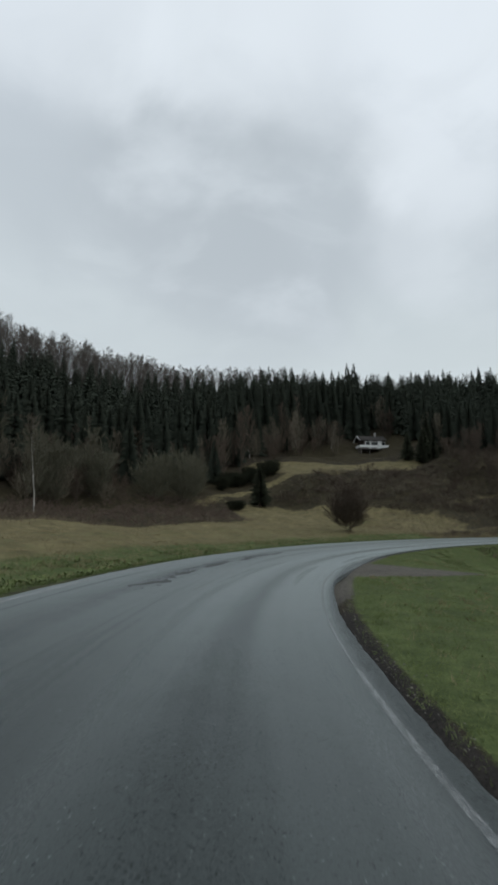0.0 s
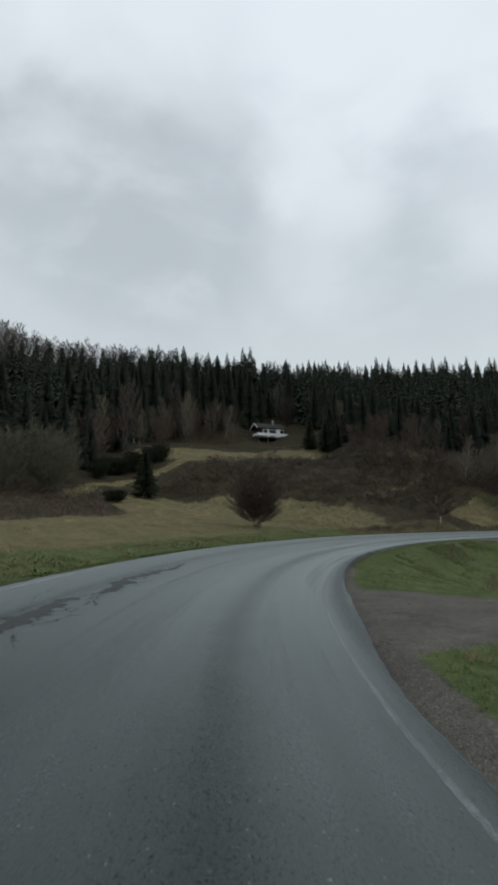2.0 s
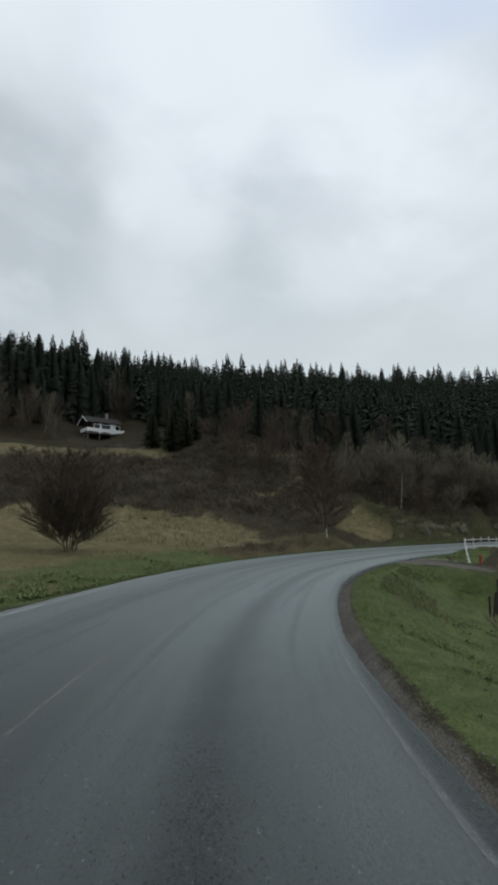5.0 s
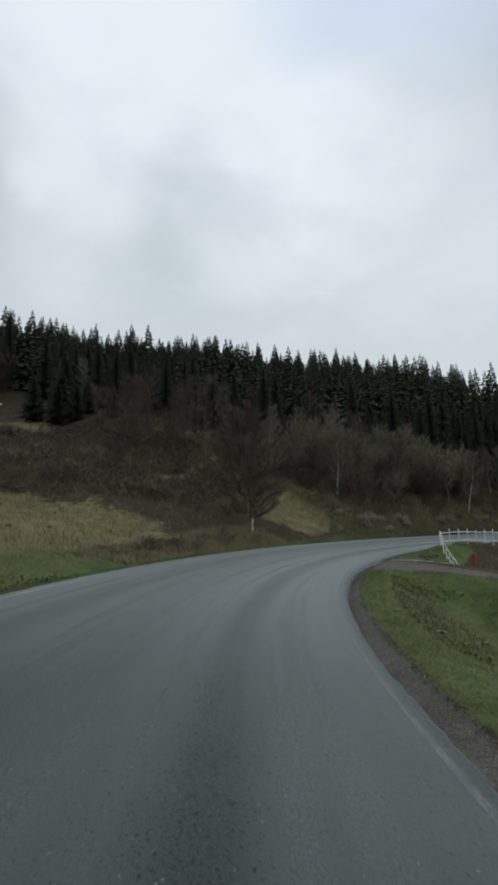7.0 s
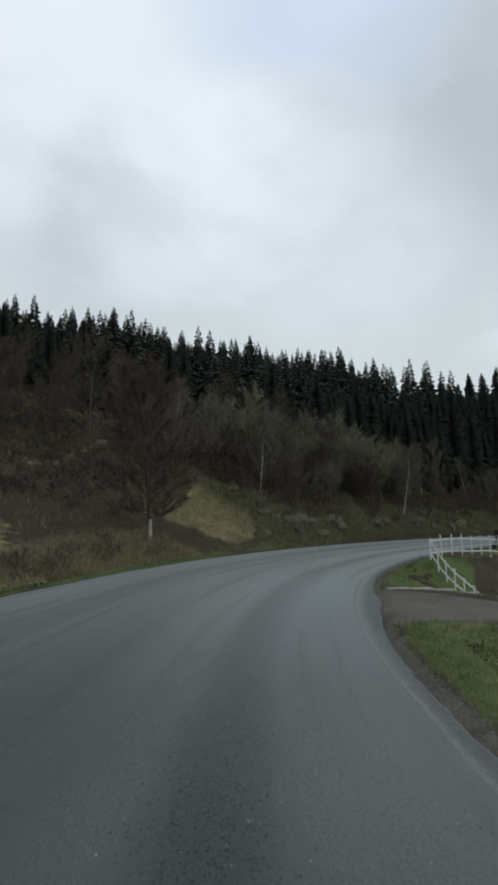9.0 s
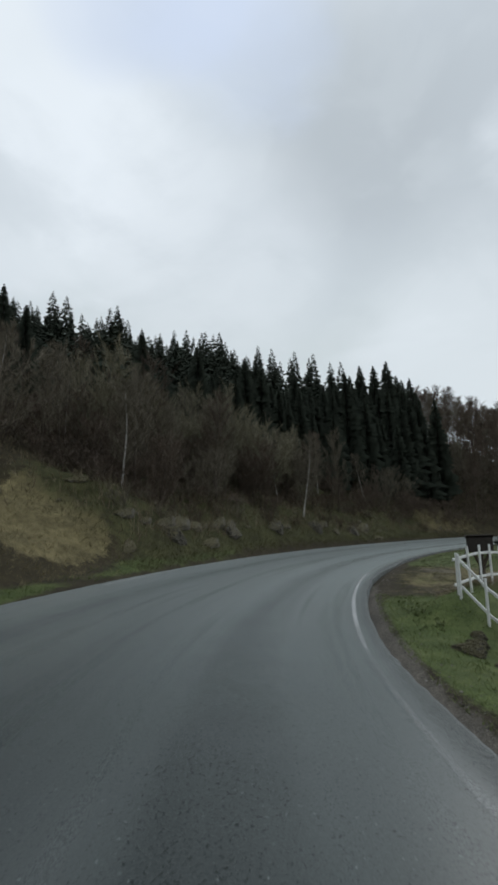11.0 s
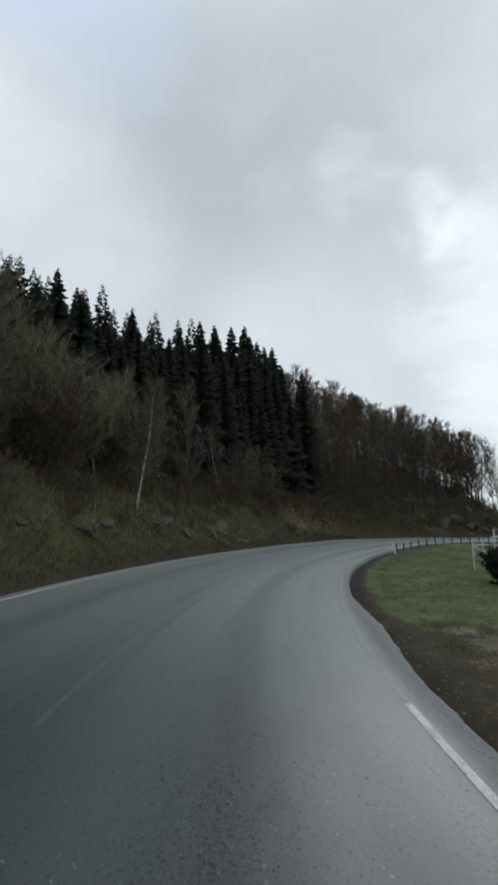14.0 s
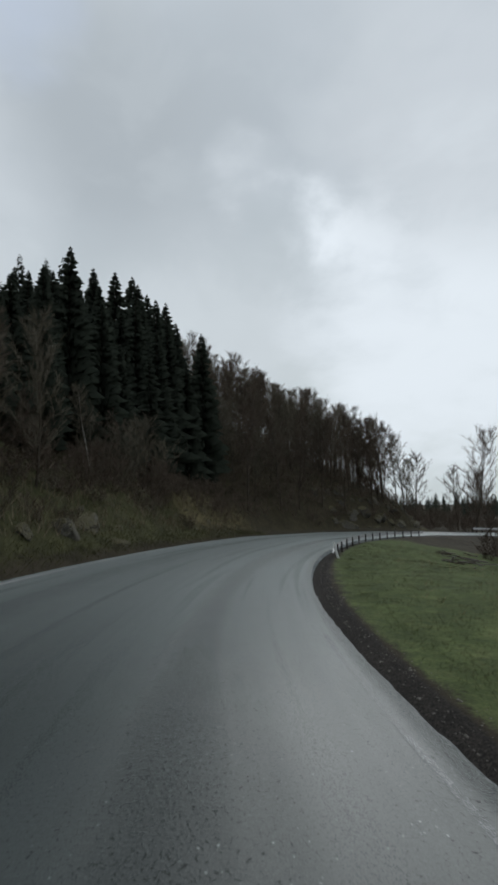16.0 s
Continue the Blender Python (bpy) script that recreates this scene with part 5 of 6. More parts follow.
blades("dead_stalks", np.concatenate([strip(1500, 100, 140, -6.5, -18, 14, False), strip(2500, 88, 121, 10, 37, 17, False), strip(1500, 128, 172, 23, 36, 18, False), strip(1200, 58, 99, 6.4, 10, 19, False)]), LEAF_BROWN, "brown dead stalks and heath", 0.15, 0.5, 6, 0.2, 5, 0.45)
blades("meadow_tufts", clumped(strip(4200, 117, 192, 6.2, 20, 81), 0.0), LEAF_DRY, "pale tufts of dead grass standing in the meadow", 0.07, 0.20, 10, 0.09, 81, 0.8)
blades("verge_tufts", clumped(strip(1800, 107, 192, 5.5, 9, 82), -0.1), LEAF_VERGE, "tufts of green grass on the outer verge", 0.05, 0.13, 12, 0.08, 82, 0.7)
blades("verge_straw", strip(2400, 106, 120, 6.3, 9.0, 83, False), LEAF_DRY, "straw-coloured grass stems along the road verge", 0.12, 0.36, 8, 0.10, 83, 0.5)
blades("dead_stalks", strip(1500, 107, 119, 6.3, 9.5, 16, False), LEAF_BROWN, "low grey-brown dead stalks along the road verge", 0.06, 0.28, 6, 0.14, 6, 0.6)


def pebbles():
    r = np.random.default_rng(77)
    base = np.array([(1, 0, 0), (-1, 0, 0), (0, 1, 0), (0, -1, 0), (0, 0, 0.7), (0, 0, -0.7)], float)
    tri = [(0, 2, 4), (2, 1, 4), (1, 3, 4), (3, 0, 4), (2, 0, 5), (1, 2, 5), (3, 1, 5), (0, 3, 5)]
    n = 5200
    a = np.concatenate([r.uniform(62, 196, n - 1200), r.uniform(154.5, 162.5, 700), r.uniform(113.5, 118.5, 500)])
    d = np.concatenate([r.normal(-2.0, 0.16, n - 1200), r.uniform(-6, -2, 700), r.uniform(-5, -2, 500)])
    d = np.minimum(d, -1.84)
    x, y = plan(a, d)
    z = height(a, d)
    s = r.gamma(2.0, 0.003, n) + 0.003
    V = base[None] * s[:, None, None] * r.uniform(0.6, 1.2, (n, 6, 1)) + np.stack([x, y, z + s * 0.2], -1)[:, None]
    F = (np.arange(n)[:, None, None] * 6 + np.array(tri)[None]).reshape(-1, 3)
    tagged(mesh_object("gravel", V.reshape(-1, 3).tolist(), F.tolist(), simple("grey_gravel", (0.06, 0.056, 0.05), (0.26, 0.24, 0.21), 9, 0.9, 0)), "loose grey gravel along the asphalt edge", "gravel", kind="stuff")


pebbles()


def herbs(name, places, material, label, reach, leaves, seed):
    """Low clumps of broad leaves as one mesh."""
    r = np.random.default_rng(seed)
    n = len(places)
    x, y = plan(places[:, 0], places[:, 1])
    z = height(places[:, 0], places[:, 1])
    size = r.gamma(4, 0.25, n) * reach
    t = r.uniform(0, 6.283, (n, leaves))
    up = r.uniform(0.15, 0.95, (n, leaves))
    L = size[:, None] * r.uniform(0.5, 1.1, (n, leaves))
    c, s = np.cos(t), np.sin(t)
    w = L * 0.24
    base = np.stack([x[:, None] + c * L * 0.25, y[:, None] + s * L * 0.25, z[:, None] + L * up * 0.3 - 0.01], -1)
    mid = np.stack([x[:, None] + c * L * 0.65, y[:, None] + s * L * 0.65, z[:, None] + L * up * 0.95], -1)
    tip = np.stack([x[:, None] + c * L * 1.05, y[:, None] + s * L * 1.05, z[:, None] + L * up * 0.8], -1)
    side = np.stack([-s * w, c * w, 0 * w], -1)
    V = np.stack([base, mid - side, mid + side, tip], 2).reshape(-1, 3)
    k = np.arange(n * leaves)[:, None] * 4
    F = np.concatenate([k + np.array([[0, 1, 2]]), k + np.array([[2, 1, 3]])])
    return tagged(mesh_object(name, V.tolist(), F.tolist(), material), label, "plants", kind="stuff")


herbs("gully_herbs", clumped(no_drive(np.concatenate([strip(8000, 119.5, 142, -2.8, -7.0, 51)]))), LEAF_HERB, "lush dark green leafy plants on the gully bank", 0.05, 10, 51)
herbs("verge_herbs", clumped(strip(4200, 114, 185, 5.55, 8.6, 56), 0.0), LEAF_HERB, "clumps of dark green leafy plants in the outer verge", 0.10, 9, 56)
herbs("lawn_herbs", no_drive(np.concatenate([strip(260, 104.0, 108.5, -2.35, -2.75, 54, False), strip(500, 140, 185, -2.4, -7, 55, False)])), LEAF_HERB, "small dark leafy weeds in the verge grass", 0.035, 9, 53)
blades("bank_moss", strip(9000, 58, 100.5, 5.35, 10.5, 60), simple("olive_moss_tufts", (0.035, 0.036, 0.016), (0.12, 0.115, 0.05), 0.9, 0.9, 0), "olive moss and matted grass tufts on the rocky bank", 0.04, 0.18, 6, 0.16, 60, 0.9)
blades("gully_reeds", np.concatenate([clumped(strip(200, 121, 134, -2.9, -5, 56, False)), strip(500, 104, 112, -5, -9, 57, False)]), LEAF_BROWN, "brown dead reeds on the gully bank", 0.10, 0.28, 6, 0.09, 57, 0.35)
blades("brush_pile", strip(70, 103.8, 106.4, -3.3, -4.5, 58, False), LEAF_BROWN, "heaps of brown raked twigs and leaves on the lawn", 0.05, 0.16, 34, 0.10, 58, 1.4)


# ---------------------------------------------------------------- rocks
def rock_mesh(seed):
    bm = bmesh.new()
    bmesh.ops.create_icosphere(bm, subdivisions=4, radius=1.0)
    o = Vector((seed * 3.7, seed * 1.3, seed * 2.1))
    for v in bm.verts:
        p = v.co.copy()
        k = 1 + 0.34 * noise.noise(p * 1.1 + o) - 0.30 * abs(noise.noise(p * 2.2 + o)) - 0.16 * abs(noise.noise(p * 5 + o)) + 0.05 * noise.noise(p * 11 + o)
        # flat broken faces
        for ax in (Vector((0.6, 0.2, 0.77)), Vector((-0.7, 0.5, 0.5)), Vector((0.1, -0.9, 0.4))):
            q = p.dot(ax.normalized()) * k
            if q > 0.72:
                k *= 0.72 / q * 0.93 + 0.07
        v.co = p * k
    return bm


def on_slope(a, d, lift):
    """A frame lying in the slope of the ground."""
    p = spot(a, d)
    x = Vector((1, 0, ground_at(p.x + 0.5, p.y) - ground_at(p.x - 0.5, p.y)))
    y = Vector((0, 1, ground_at(p.x, p.y + 0.5) - ground_at(p.x, p.y - 0.5)))
    z = x.cross(y).normalized()
    x = (x - z * x.dot(z)).normalized()
    m = Matrix((x, z.cross(x), z)).transposed().to_4x4()
    return Matrix.Translation(p + z * lift) @ m


def rocks():
    rng = random.Random(31)
    base = []
    for k in range(5):
        o = part("boulder", rock_mesh(k + 1), ROCK)
        o.matrix_basis = scaled(spot(76 + 5 * k, 6.6, -0.1), 40 * k, 0.6)
        base.append(tagged(o, "grey lichen-covered rock bedded in the roadside bank", "rock", "rocks in the bank"))
    for a, d in scatter(60, 99.5, 5.7, 10.5, 0.9, rng, 2500, 60):
        w = rng.choice((0.14, 0.2, 0.28, 0.4, 0.7)) * rng.uniform(0.8, 1.2)
        copy_thing(rng.choice(base), on_slope(a, d, -0.02 * w) @ pose(0, 0, 0, rng.uniform(-8, 8), rng.uniform(-8, 8), a + 90 + rng.uniform(-25, 25)) @ Matrix.Diagonal((w * 1.7, w * 0.8, w * rng.uniform(0.25, 0.42), 1)))
    for a, d in scatter(27.5, 44, 6.3, 10, 1.0, rng, 700, 44):
        w = rng.uniform(0.5, 1.3)
        o = copy_thing(rng.choice(base), Matrix.Translation(spot(a, d, -0.35 * w)) @ pose(0, 0, 0, rng.uniform(-25, 25), rng.uniform(-25, 25), rng.uniform(0, 360)) @ Matrix.Diagonal((w * 1.5, w, w, 1)))
        o["label"], o["group"] = "broken brown-grey rock of the cutting at the hill's end", "rock cutting"
    for a, d, w in ((95.7, 7.15, 0.72), (94.6, 7.2, 0.95), (93.2, 7.35, 0.9), (91.2, 7.1, 0.7), (92.3, 7.3, 0.4), (93.8, 6.05, 0.72), (97.0, 7.3, 0.42), (97.9, 7.6, 0.6), (73.9, 7.0, 1.0), (84.5, 6.6, 0.5), (79.5, 6.8, 0.6)):
        copy_thing(base[0], on_slope(a, d, 0.06) @ pose(0, 0, 0, 4, 5, a + 95) @ Matrix.Diagonal((w * 1.8, w * 0.8, w * 0.42, 1)))
    for a, d in scatter(94, 119, 13, 35, 1.6, rng, 400, 46):
        w = rng.uniform(0.10, 0.34)
        o = copy_thing(rng.choice(base), Matrix.Translation(spot(a, d)) @ pose(0, 0, 0, 0, 0, rng.uniform(0, 360)) @ Matrix.Diagonal((w * 1.4, w, w * 0.6, 1)))
        o["label"], o["group"] = "pale stone lying on the heath slope", "stones on the slope"
    for a, d, w in ((109.6, -2.75, 0.30), (109.0, -3.0, 0.24), (108.5, -3.15, 0.2), (110.1, -3.1, 0.26), (127.3, -2.95, 0.22)):
        o = copy_thing(base[2], on_slope(a, d, 0.02) @ pose(0, 0, 0, 0, 0, a * 40) @ Matrix.Diagonal((w * 1.3, w, w * 0.7, 1)))
        o["label"], o["group"] = "grey stone bedded in the grassy gully bank", "stones in the gully"
    for a, d in scatter(120, 131, -10, -7, 0.8, rng, 200, 12):
        w = rng.uniform(0.15, 0.4)
        o = copy_thing(base[1], Matrix.Translation(spot(a, d)) @ Matrix.Diagonal((w, w, w * 0.7, 1)))
        o["label"], o["group"] = "pale stone in the stream gully", "stones in the gully"


rocks()


# ---------------------------------------------------------------- white fence
def fence_run(points, gap, talls, label, group="white fence"):
    """A run of posts with two rails; the posts stand on the ground, their height changing along the run."""
    p0 = Vector((*points[0], 0))
    e = thing("fence", (p0.x, p0.y, 0), 0, label, "fence", group)
    rng = random.Random(len(points) * 7)
    v = Vector(points[1]) - Vector(points[0])
    n = max(1, round(v.length / gap))
    tops = []
    for k in range(n + 1):
        c = Vector(points[0]) + v * (k / n)
        g = ground_at(c.x, c.y)
        tall = talls[0] + (talls[1] - talls[0]) * k / n
        up = tall + rng.uniform(0.03, 0.10)
        bm = box(bmesh.new(), (0.036, 0.036, up + 0.35), (0, 0, up / 2 - 0.175), (rng.uniform(-2, 2), rng.uniform(-2, 2), math.degrees(math.atan2(v.y, v.x))), 0.006)
        o = part("post", bm, WHITE_WOOD, e)
        o.location = (c.x - p0.x, c.y - p0.y, g)
        tops.append((Vector((c.x - p0.x, c.y - p0.y, g)), tall))
    for lift in (0.22, 0.88):
        for (u, tu), (w, tw) in zip(tops[:-1], tops[1:]):
            u, w = u + Vector((0, 0, tu * lift)), w + Vector((0, 0, tw * lift))
            d = w - u
            nrm = Vector((-d.y, d.x, 0)).normalized() * 0.045
            o = part("rail", box(bmesh.new(), (d.length + 0.05, 0.02, 0.046), (0, 0, 0), (0, 0, 0), 0.004), WHITE_WOOD, e)
            o.matrix_basis = Matrix.Translation((u + w) / 2 + nrm) @ d.to_track_quat("X", "Z").to_matrix().to_4x4()
    return e


fence_run([(34.45, 53.45), (32.25, 51.4)], 0.6, (0.64, 0.42), "white-painted wooden fence stepping down beside the gravel drive")
fence_run([(34.6, 53.5), (41.6, 51.8)], 0.58, (0.62, 0.68), "white-painted wooden rail fence along the gully")
fence_run([(32.25, 51.3), (33.6, 48.0)], 0.8, (0.34, 0.34), "low white-painted wooden fence beside the culvert")
fence_run([(54.3, 53.3), (55.6, 50.4)], 0.6, (1.40, 1.2), "tall white-painted wooden fence section on the lawn")


def culvert_edge():
    """Pale concrete edge where the drive crosses the stream."""
    a, b = Vector((28.9, 52.3, 0)), Vector((31.6, 49.5, 0))
    n = 7
    e = thing("culvert_edge", (a.x, a.y, 0), 0, "pale weathered concrete edge of the culvert beside the gravel drive", "concrete edge")
    rng = random.Random(3)
    for k in range(n):
        p = a.lerp(b, (k + 0.5) / n)
        bm = box(bmesh.new(), ((b - a).length / n - 0.012, 0.24, 0.5), (0, 0, -0.21), (rng.uniform(-2, 2), rng.uniform(-2, 2), math.degrees(math.atan2(b.y - a.y, b.x - a.x)) + rng.uniform(-1, 1)), 0.02)
        o = part("block", bm, CONCRETE, e)
        o.location = (p.x - a.x, p.y - a.y, ground_at(p.x, p.y) - 0.01)


culvert_edge()


def white_gate():
    """Short white fence with cross braces on the lawn."""
    at = Vector((57.0, 53.25, ground_at(57.0, 53.25)))
    e = thing("fence", at, -102, "white-painted fence section with diagonal braces on the lawn", "fence", "white fence")
    for k in range(5):
        w = e.matrix_basis @ Vector((k * 0.30, 0, 0))
        o = part("post", box(bmesh.new(), (0.036, 0.036, 1.34), (0, 0, 0.37), (1.5 * (-1) ** k, 0, 0), 0.006), WHITE_WOOD, e)
        o.location = (k * 0.30, 0, ground_at(w.x, w.y) - at.z)
    for z in (0.52, 0.80):
        part("rail", box(bmesh.new(), (1.28, 0.02, 0.045), (0.60, -0.030, z), (0, 1, 0), 0.004), WHITE_WOOD, e)
    for k in range(4):
        part("brace", box(bmesh.new(), (0.38, 0.018, 0.04), (0.15 + 0.30 * k, 0.029, 0.66), (0, 40 if k % 2 == 0 else -40, 0), 0.004), WHITE_WOOD, e)


white_gate()


# ---------------------------------------------------------------- mailbox stand
def mailbox():
    e = thing("mailbox_stand", spot(96.6, -4.9), -78, "dark wooden mailbox stand on a forked tree stump", "mailbox")
    V, F = [], []
    tube(V, F, (0, 0, -0.3), (0.05, 0, 0.35), 0.16, 0.12, 8)
    for dx, dy in ((-0.28, 0.05), (0.34, -0.05), (0.08, 0.2)):
        tube(V, F, (0.05, 0, 0.3), (0.05 + dx, dy, 0.78), 0.085, 0.06, 7)
    tube(V, F, (0.04, 0, 0.25), (0.38, 0.1, 0.38), 0.05, 0.03, 6)
    mesh_object("stump", V, F, BARK_DARK, e, True)
    bm = box(bmesh.new(), (0.98, 0.5, 0.46), (0.04, 0, 1.03), (0, 0, 0), 0.015)
    part("box", bm, DARK_WOOD, e, "long dark-stained mailbox cabinet")
    bm = bmesh.new()
    box(bm, (1.08, 0.30, 0.03), (0.04, -0.14, 1.29), (-17, 0, 0), 0.006)
    box(bm, (1.08, 0.30, 0.03), (0.04, 0.14, 1.29), (17, 0, 0), 0.006)
    part("roof", bm, DARK_WOOD, e)
    for k in range(3):
        part("door", box(bmesh.new(), (0.29, 0.02, 0.36), (-0.27 + 0.31 * k, -0.262, 1.03), (0, 0, 0), 0.006), DARK_WOOD, e)
    bm = bmesh.new()
    bmesh.ops.create_uvsphere(bm, u_segments=14, v_segments=8, radius=0.15, matrix=pose(-0.56, 0, 0.62))
    for v in bm.verts:
        v.co.z = min(v.co.z, 0.66)
    part("hanging_basket", bm, DARK_WOOD, e, "dark hanging flower basket")
    V, F = [], []
    for k in range(3):
        t = 2.1 * k
        tube(V, F, (-0.56 + 0.13 * math.cos(t), 0.13 * math.sin(t), 0.66), (-0.50, 0, 0.88), 0.008, 0.008, 4)
    mesh_object("hanger", V, F, DARK_WOOD, e)
    e.scale = (0.78, 0.78, 1.0)


mailbox()


# ---------------------------------------------------------------- guard rail
STEEL = simple("dull_galvanised_steel", (0.36, 0.37, 0.38), (0.56, 0.57, 0.58), 3, 0.45, 0.1, 0.003, 0.5, 0.6)


def guard_rail(a0, a1, d):
    A = np.arange(a0, a1 - 0.01, -0.5)
    x, y = plan(A, d)
    z = height(A, d + 0 * A)
    e = thing("guard_rail", (float(x[0]), float(y[0]), float(z[0])), 0, "low pale steel guard rail on dark posts round the bend", "guard rail")
    wave = ((0.0, 0.0), (0.035, 0.018), (0.035, 0.052), (0.0, 0.07), (0.0, 0.10), (0.035, 0.118), (0.035, 0.152), (0.0, 0.17))
    prof = [(o, 0.24 + h) for o, h in wave] + [(o - 0.006, 0.24 + h) for o, h in reversed(wave)]
    V, F, m = [], [], len(prof)
    for i in range(len(A)):
        for o, h in prof:
            px, py = plan(A[i], d + 0.10 + o)
            drop = max(0.0, 1 - i / 2.0) * 0.08
            V.append((float(px - x[0]), float(py - y[0]), float(z[i] - z[0]) + h - drop))
    for i in range(len(A) - 1):
        for k in range(m):
            l = (k + 1) % m
            F.append((i * m + k, i * m + l, (i + 1) * m + l, (i + 1) * m + k))
    mesh_object("beam", V, F, STEEL, e)
    for i in range(2, len(A), 4):
        o = part("post", box(bmesh.new(), (0.06, 0.06, 0.85), (0, 0, 0.01), (0, 0, float(A[i])), 0.008), DARK_WOOD, e)
        o.location = (float(x[i] - x[0]), float(y[i] - y[0]), float(z[i] - z[0]))
    part("end_post", box(bmesh.new(), (0.08, 0.07, 0.85), (0.1, -0.05, 0.15), (0, 14, float(A[0])), 0.01), WHITE_WOOD, e, "slanting white end post")


guard_rail(72.6, 46, -2.15)


def far_rail(a0, a1, d):
    """Pale rail seen across the valley."""
    e = thing("guard_rail", spot(a0, d), 0, "distant pale guard rail beyond the bend", "guard rail")
    p0 = spot(a0, d)
    A = np.arange(a0, a1, -1.0)
    pts = [spot(float(a), d) - p0 for a in A]
    V, F = [], []
    for u, w in zip(pts[:-1], pts[1:]):
        tube(V, F, u + Vector((0, 0, 0.6)), w + Vector((0, 0, 0.6)), 0.16, 0.16, 4)
    mesh_object("beam", V, F, STEEL, e)
    for u in pts[::2]:
        o = part("post", box(bmesh.new(), (0.14, 0.14, 1.0), (0, 0, 0.25)), DARK_WOOD, e)
        o.location = u


far_rail(17, 6, 6.0)


def gully_posts():
    """Old leaning stakes, a red marker and logs."""
    rng = random.Random(9)
    first = None
    for a, d in ((123.0, -6.6), (122.5, -6.7), (121.8, -6.8), (121.3, -6.9), (120.2, -7.3), (119.8, -7.0), (119.1, -7.6)):
        V, F = [], []
        tube(V, F, (0, 0, -0.3), (rng.uniform(-0.2, 0.25), rng.uniform(-0.1, 0.1), rng.uniform(0.75, 1.15)), 0.055, 0.045, 6)
        o = mesh_object("stake", V, F, DARK_WOOD)
        o.location = spot(a, d)
        tagged(o, "old dark leaning wooden stake in the gully", "stake", "stakes in the gully")
    o = part("marker_post", box(bmesh.new(), (0.16, 0.12, 1.3), (0, 0, 0.45), (4, 0, 0), 0.03), simple("faded_red_paint", (0.20, 0.02, 0.02), (0.36, 0.05, 0.04), 5, 0.7, 0))
    o.location = spot(111.1, -5.1)
    tagged(o, "faded red post in the scrub by the culvert", "post")
    for k in range(34):
        a, d, t, l = rng.gauss(66.5, 2.2), rng.gauss(-6.9, 0.55), rng.uniform(0, 180), rng.uniform(0.3, 0.9)
        V, F = [], []
        tube(V, F, (-l / 2, 0, 0.03), (l / 2, 0, 0.05 + 0.12 * rng.random()), 0.028, 0.018, 6)
        F += [tuple(range(5, -1, -1)), tuple(range(6, 12))]
        o = mesh_object("cut_branch", V, F, GREY_WOOD if k % 3 else BARK_DARK)
        o.matrix_basis = Matrix.Translation(spot(a, d)) @ pose(0, 0, 0, 0, 0, t)
        tagged(o, "cut grey branch in a heap at the lawn's edge", "branch", "cut branches")


gully_posts()


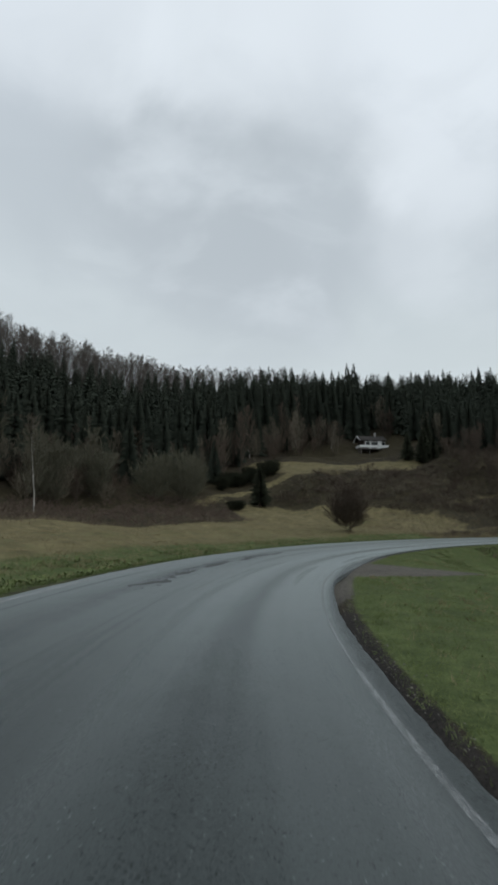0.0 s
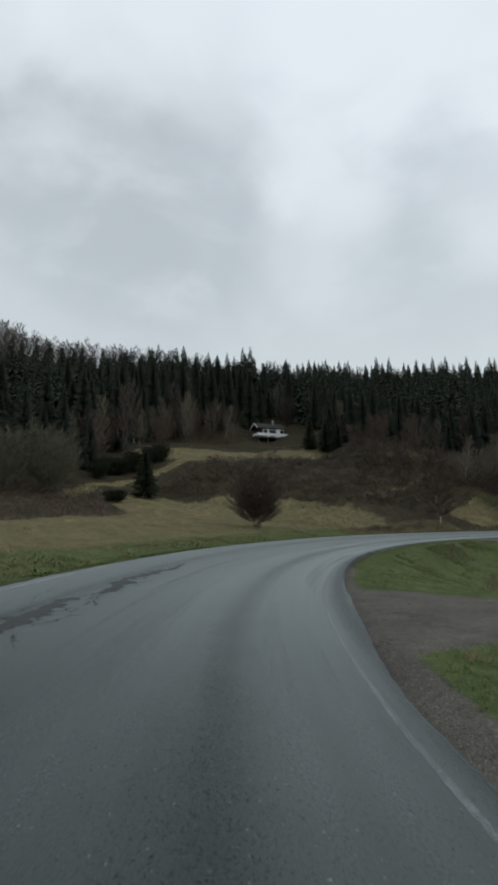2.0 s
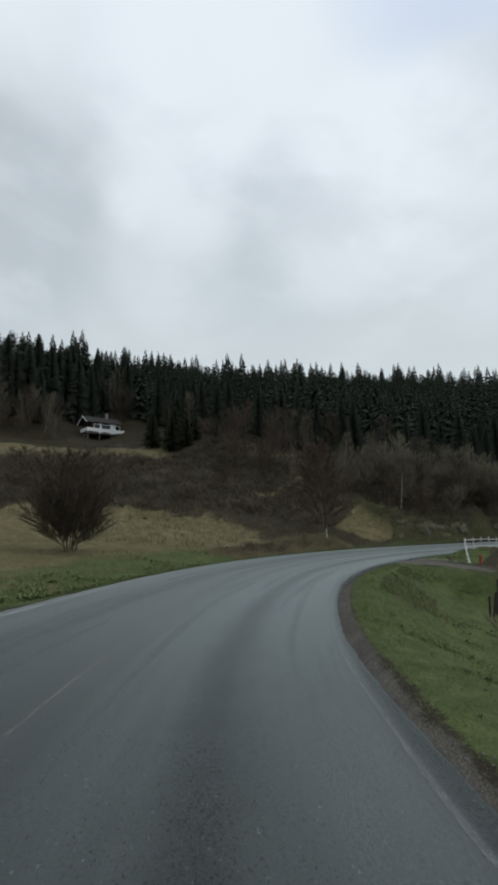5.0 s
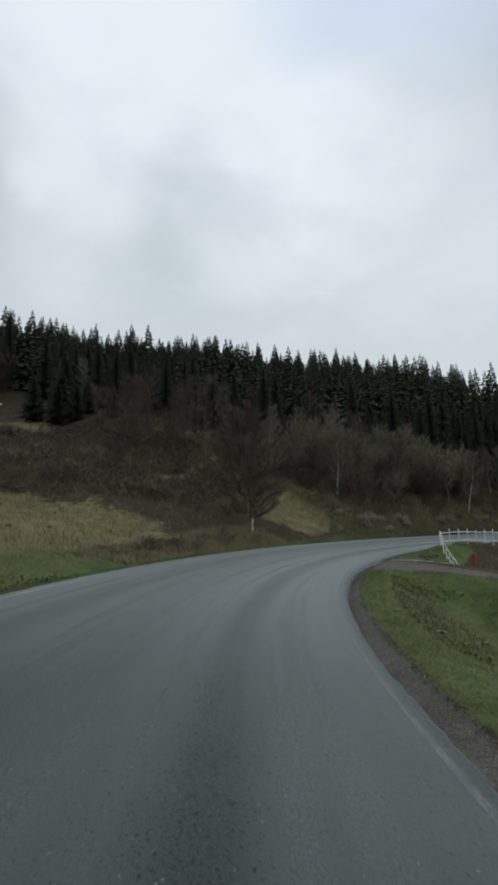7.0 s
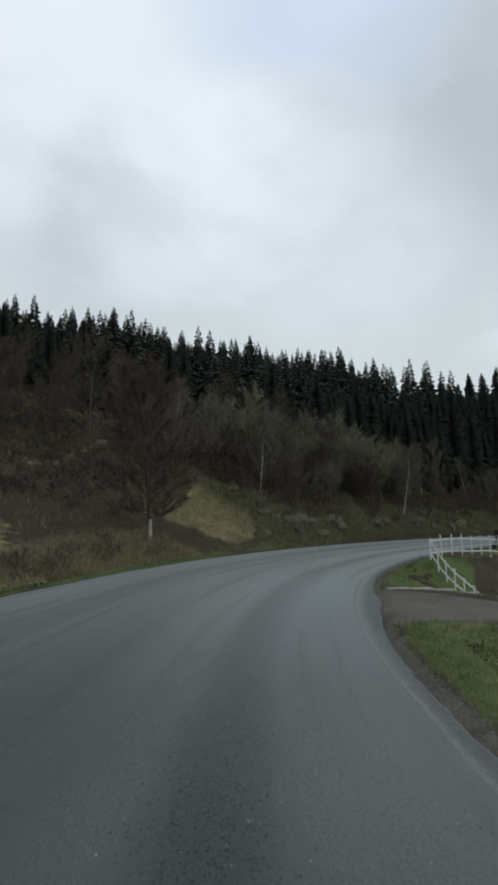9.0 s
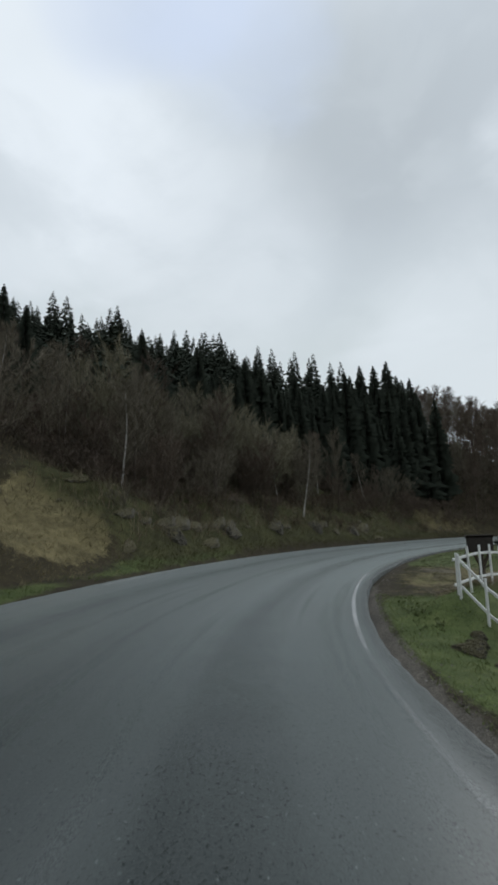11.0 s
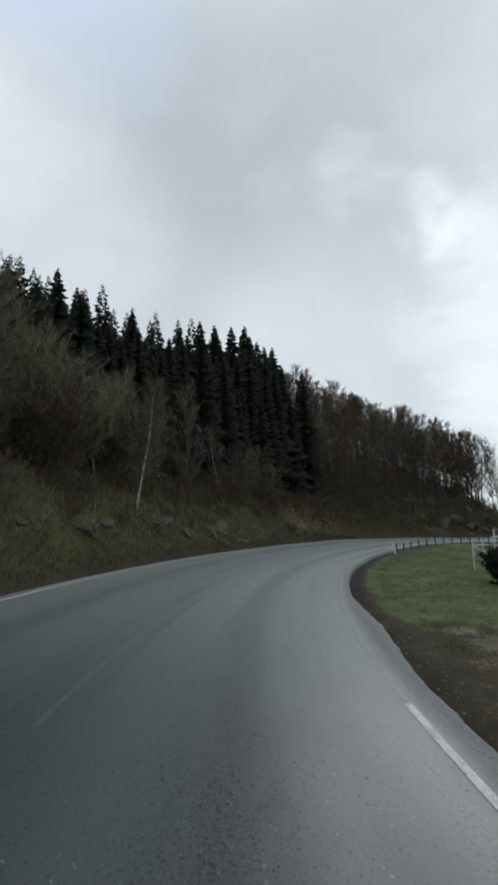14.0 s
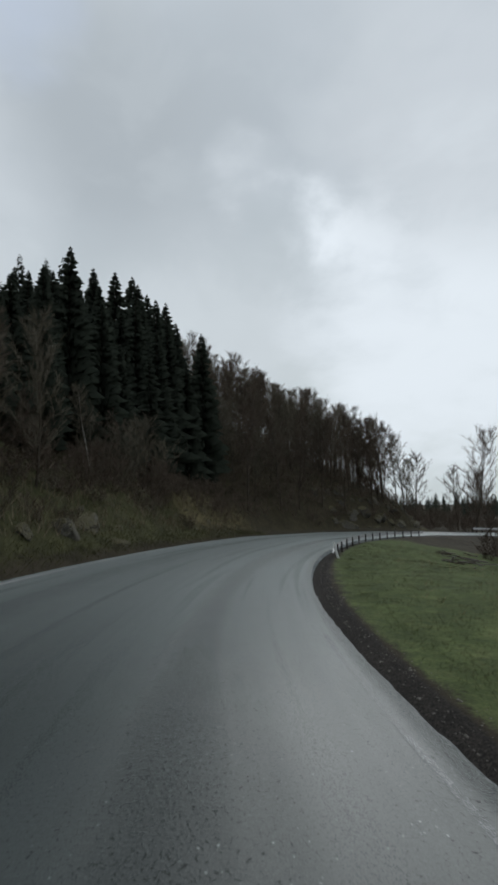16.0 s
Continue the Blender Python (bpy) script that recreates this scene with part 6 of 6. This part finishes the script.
# ---------------------------------------------------------------- cabin
def cabin():
    z = ground_at(25.5, 117.0)
    lift = 17.7 - z
    e = thing("cabin", (24.9, 116.6, z), 10, "white cabin with dark roof and railed deck on stilts", "house")
    dark = simple("dark_brown_boards", (0.03, 0.022, 0.018), (0.075, 0.055, 0.045), 5, 0.85, 0.2, 0.01)
    glass = simple("dark_window_glass", (0.01, 0.012, 0.014), (0.02, 0.022, 0.025), 2, 0.08, 0, 0.01, 0.5)
    roofm = simple("dark_roof_felt", (0.02, 0.018, 0.016), (0.055, 0.05, 0.045), 4, 0.9, 0.3, 0.02)
    L, W, H = 6.6, 4.6, 2.25
    b = lift
    part("body", box(bmesh.new(), (L, W, H), (L / 2, W / 2, b + H / 2 + 0.05)), dark, e)
    # gable roof, ridge along the long side; gable towards the slope's foot
    bm = bmesh.new()
    pitch = math.degrees(math.atan2(1.15, W / 2))
    for s in (-1, 1):
        box(bm, (L + 1.6, W / 2 / math.cos(radians(pitch)) + 0.55, 0.14), (L / 2 - 0.35, W / 2 + s * (W / 4 + 0.12), b + H + 0.58), (-s * pitch, 0, 0), 0.01)
    part("roof", bm, roofm, e)
    bm = bmesh.new()
    v = [bm.verts.new(p) for p in ((-0.02, 0, b + H), (-0.02, W, b + H), (-0.02, W / 2, b + H + 1.15), (0.12, 0, b + H), (0.12, W, b + H), (0.12, W / 2, b + H + 1.15))]
    for f in ((0, 2, 1), (3, 4, 5), (0, 1, 4, 3), (1, 2, 5, 4), (2, 0, 3, 5)):
        bm.faces.new([v[i] for i in f])
    part("gable", bm, dark, e)
    for s in (-1, 1):
        part("bargeboard", box(bmesh.new(), (0.06, W / 2 / math.cos(radians(pitch)) + 0.6, 0.26), (-1.19, W / 2 + s * (W / 4 + 0.12), b + H + 0.55), (-s * pitch, 0, 0), 0.01), WHITE_WOOD, e, "white bargeboard")
    for x, w in ((1.0, 1.2), (3.0, 2.0), (5.7, 0.9)):
        win = part("window", box(bmesh.new(), (w + 0.24, 0.10, 1.3), (x + 0.2, -0.06, b + 1.30), (0, 0, 0), 0.01), WHITE_WOOD, e, "white window frame")
        o = part("pane", box(bmesh.new(), (w, 0.04, 1.04), (x + 0.2, -0.115, b + 1.32)), glass, win)
    part("wall_panel", box(bmesh.new(), (1.5, 0.06, 2.0), (4.9, -0.04, b + 1.1), (0, 0, 0), 0.01), WHITE_WOOD, e, "white wall panel")
    part("wall_panel", box(bmesh.new(), (0.7, 0.06, 2.0), (2.0, -0.035, b + 1.1), (0, 0, 0), 0.01), WHITE_WOOD, e, "white wall panel")
    part("deck", box(bmesh.new(), (L + 2.0, 1.7, 0.16), (L / 2 - 0.7, -0.85, b - 0.03), (0, 0, 0), 0.01), GREY_WOOD, e)
    part("railing", box(bmesh.new(), (L + 2.0, 0.05, 0.62), (L / 2 - 0.7, -1.68, b + 0.55), (0, 0, 0), 0.01), WHITE_WOOD, e, "white boarded railing")
    part("railing", box(bmesh.new(), (0.05, 3.4, 0.62), (-1.68, 0.02, b + 0.55), (0, 0, 0), 0.01), WHITE_WOOD, e, "white boarded railing")
    for k in range(6):
        part("railing_post", box(bmesh.new(), (0.09, 0.09, 1.0), (-1.6 + 1.6 * k, -1.62, b + 0.45)), WHITE_WOOD, e)
    for k in range(4):
        for yy in (-1.5, 0.4, 3.8):
            part("stilt", box(bmesh.new(), (0.16, 0.16, b + 2.5), (-1.4 + 2.6 * k, yy, (b + 2.5) / 2 - 2.5)), GREY_WOOD, e)
    e.scale = (0.76, 0.76, 0.9)
    part("chimney", box(bmesh.new(), (0.5, 0.5, 1.5), (4.4, W / 2, b + H + 1.4), (0, 0, 0), 0.02), simple("chimney_render", (0.2, 0.19, 0.18), (0.3, 0.29, 0.28), 4), e)


cabin()
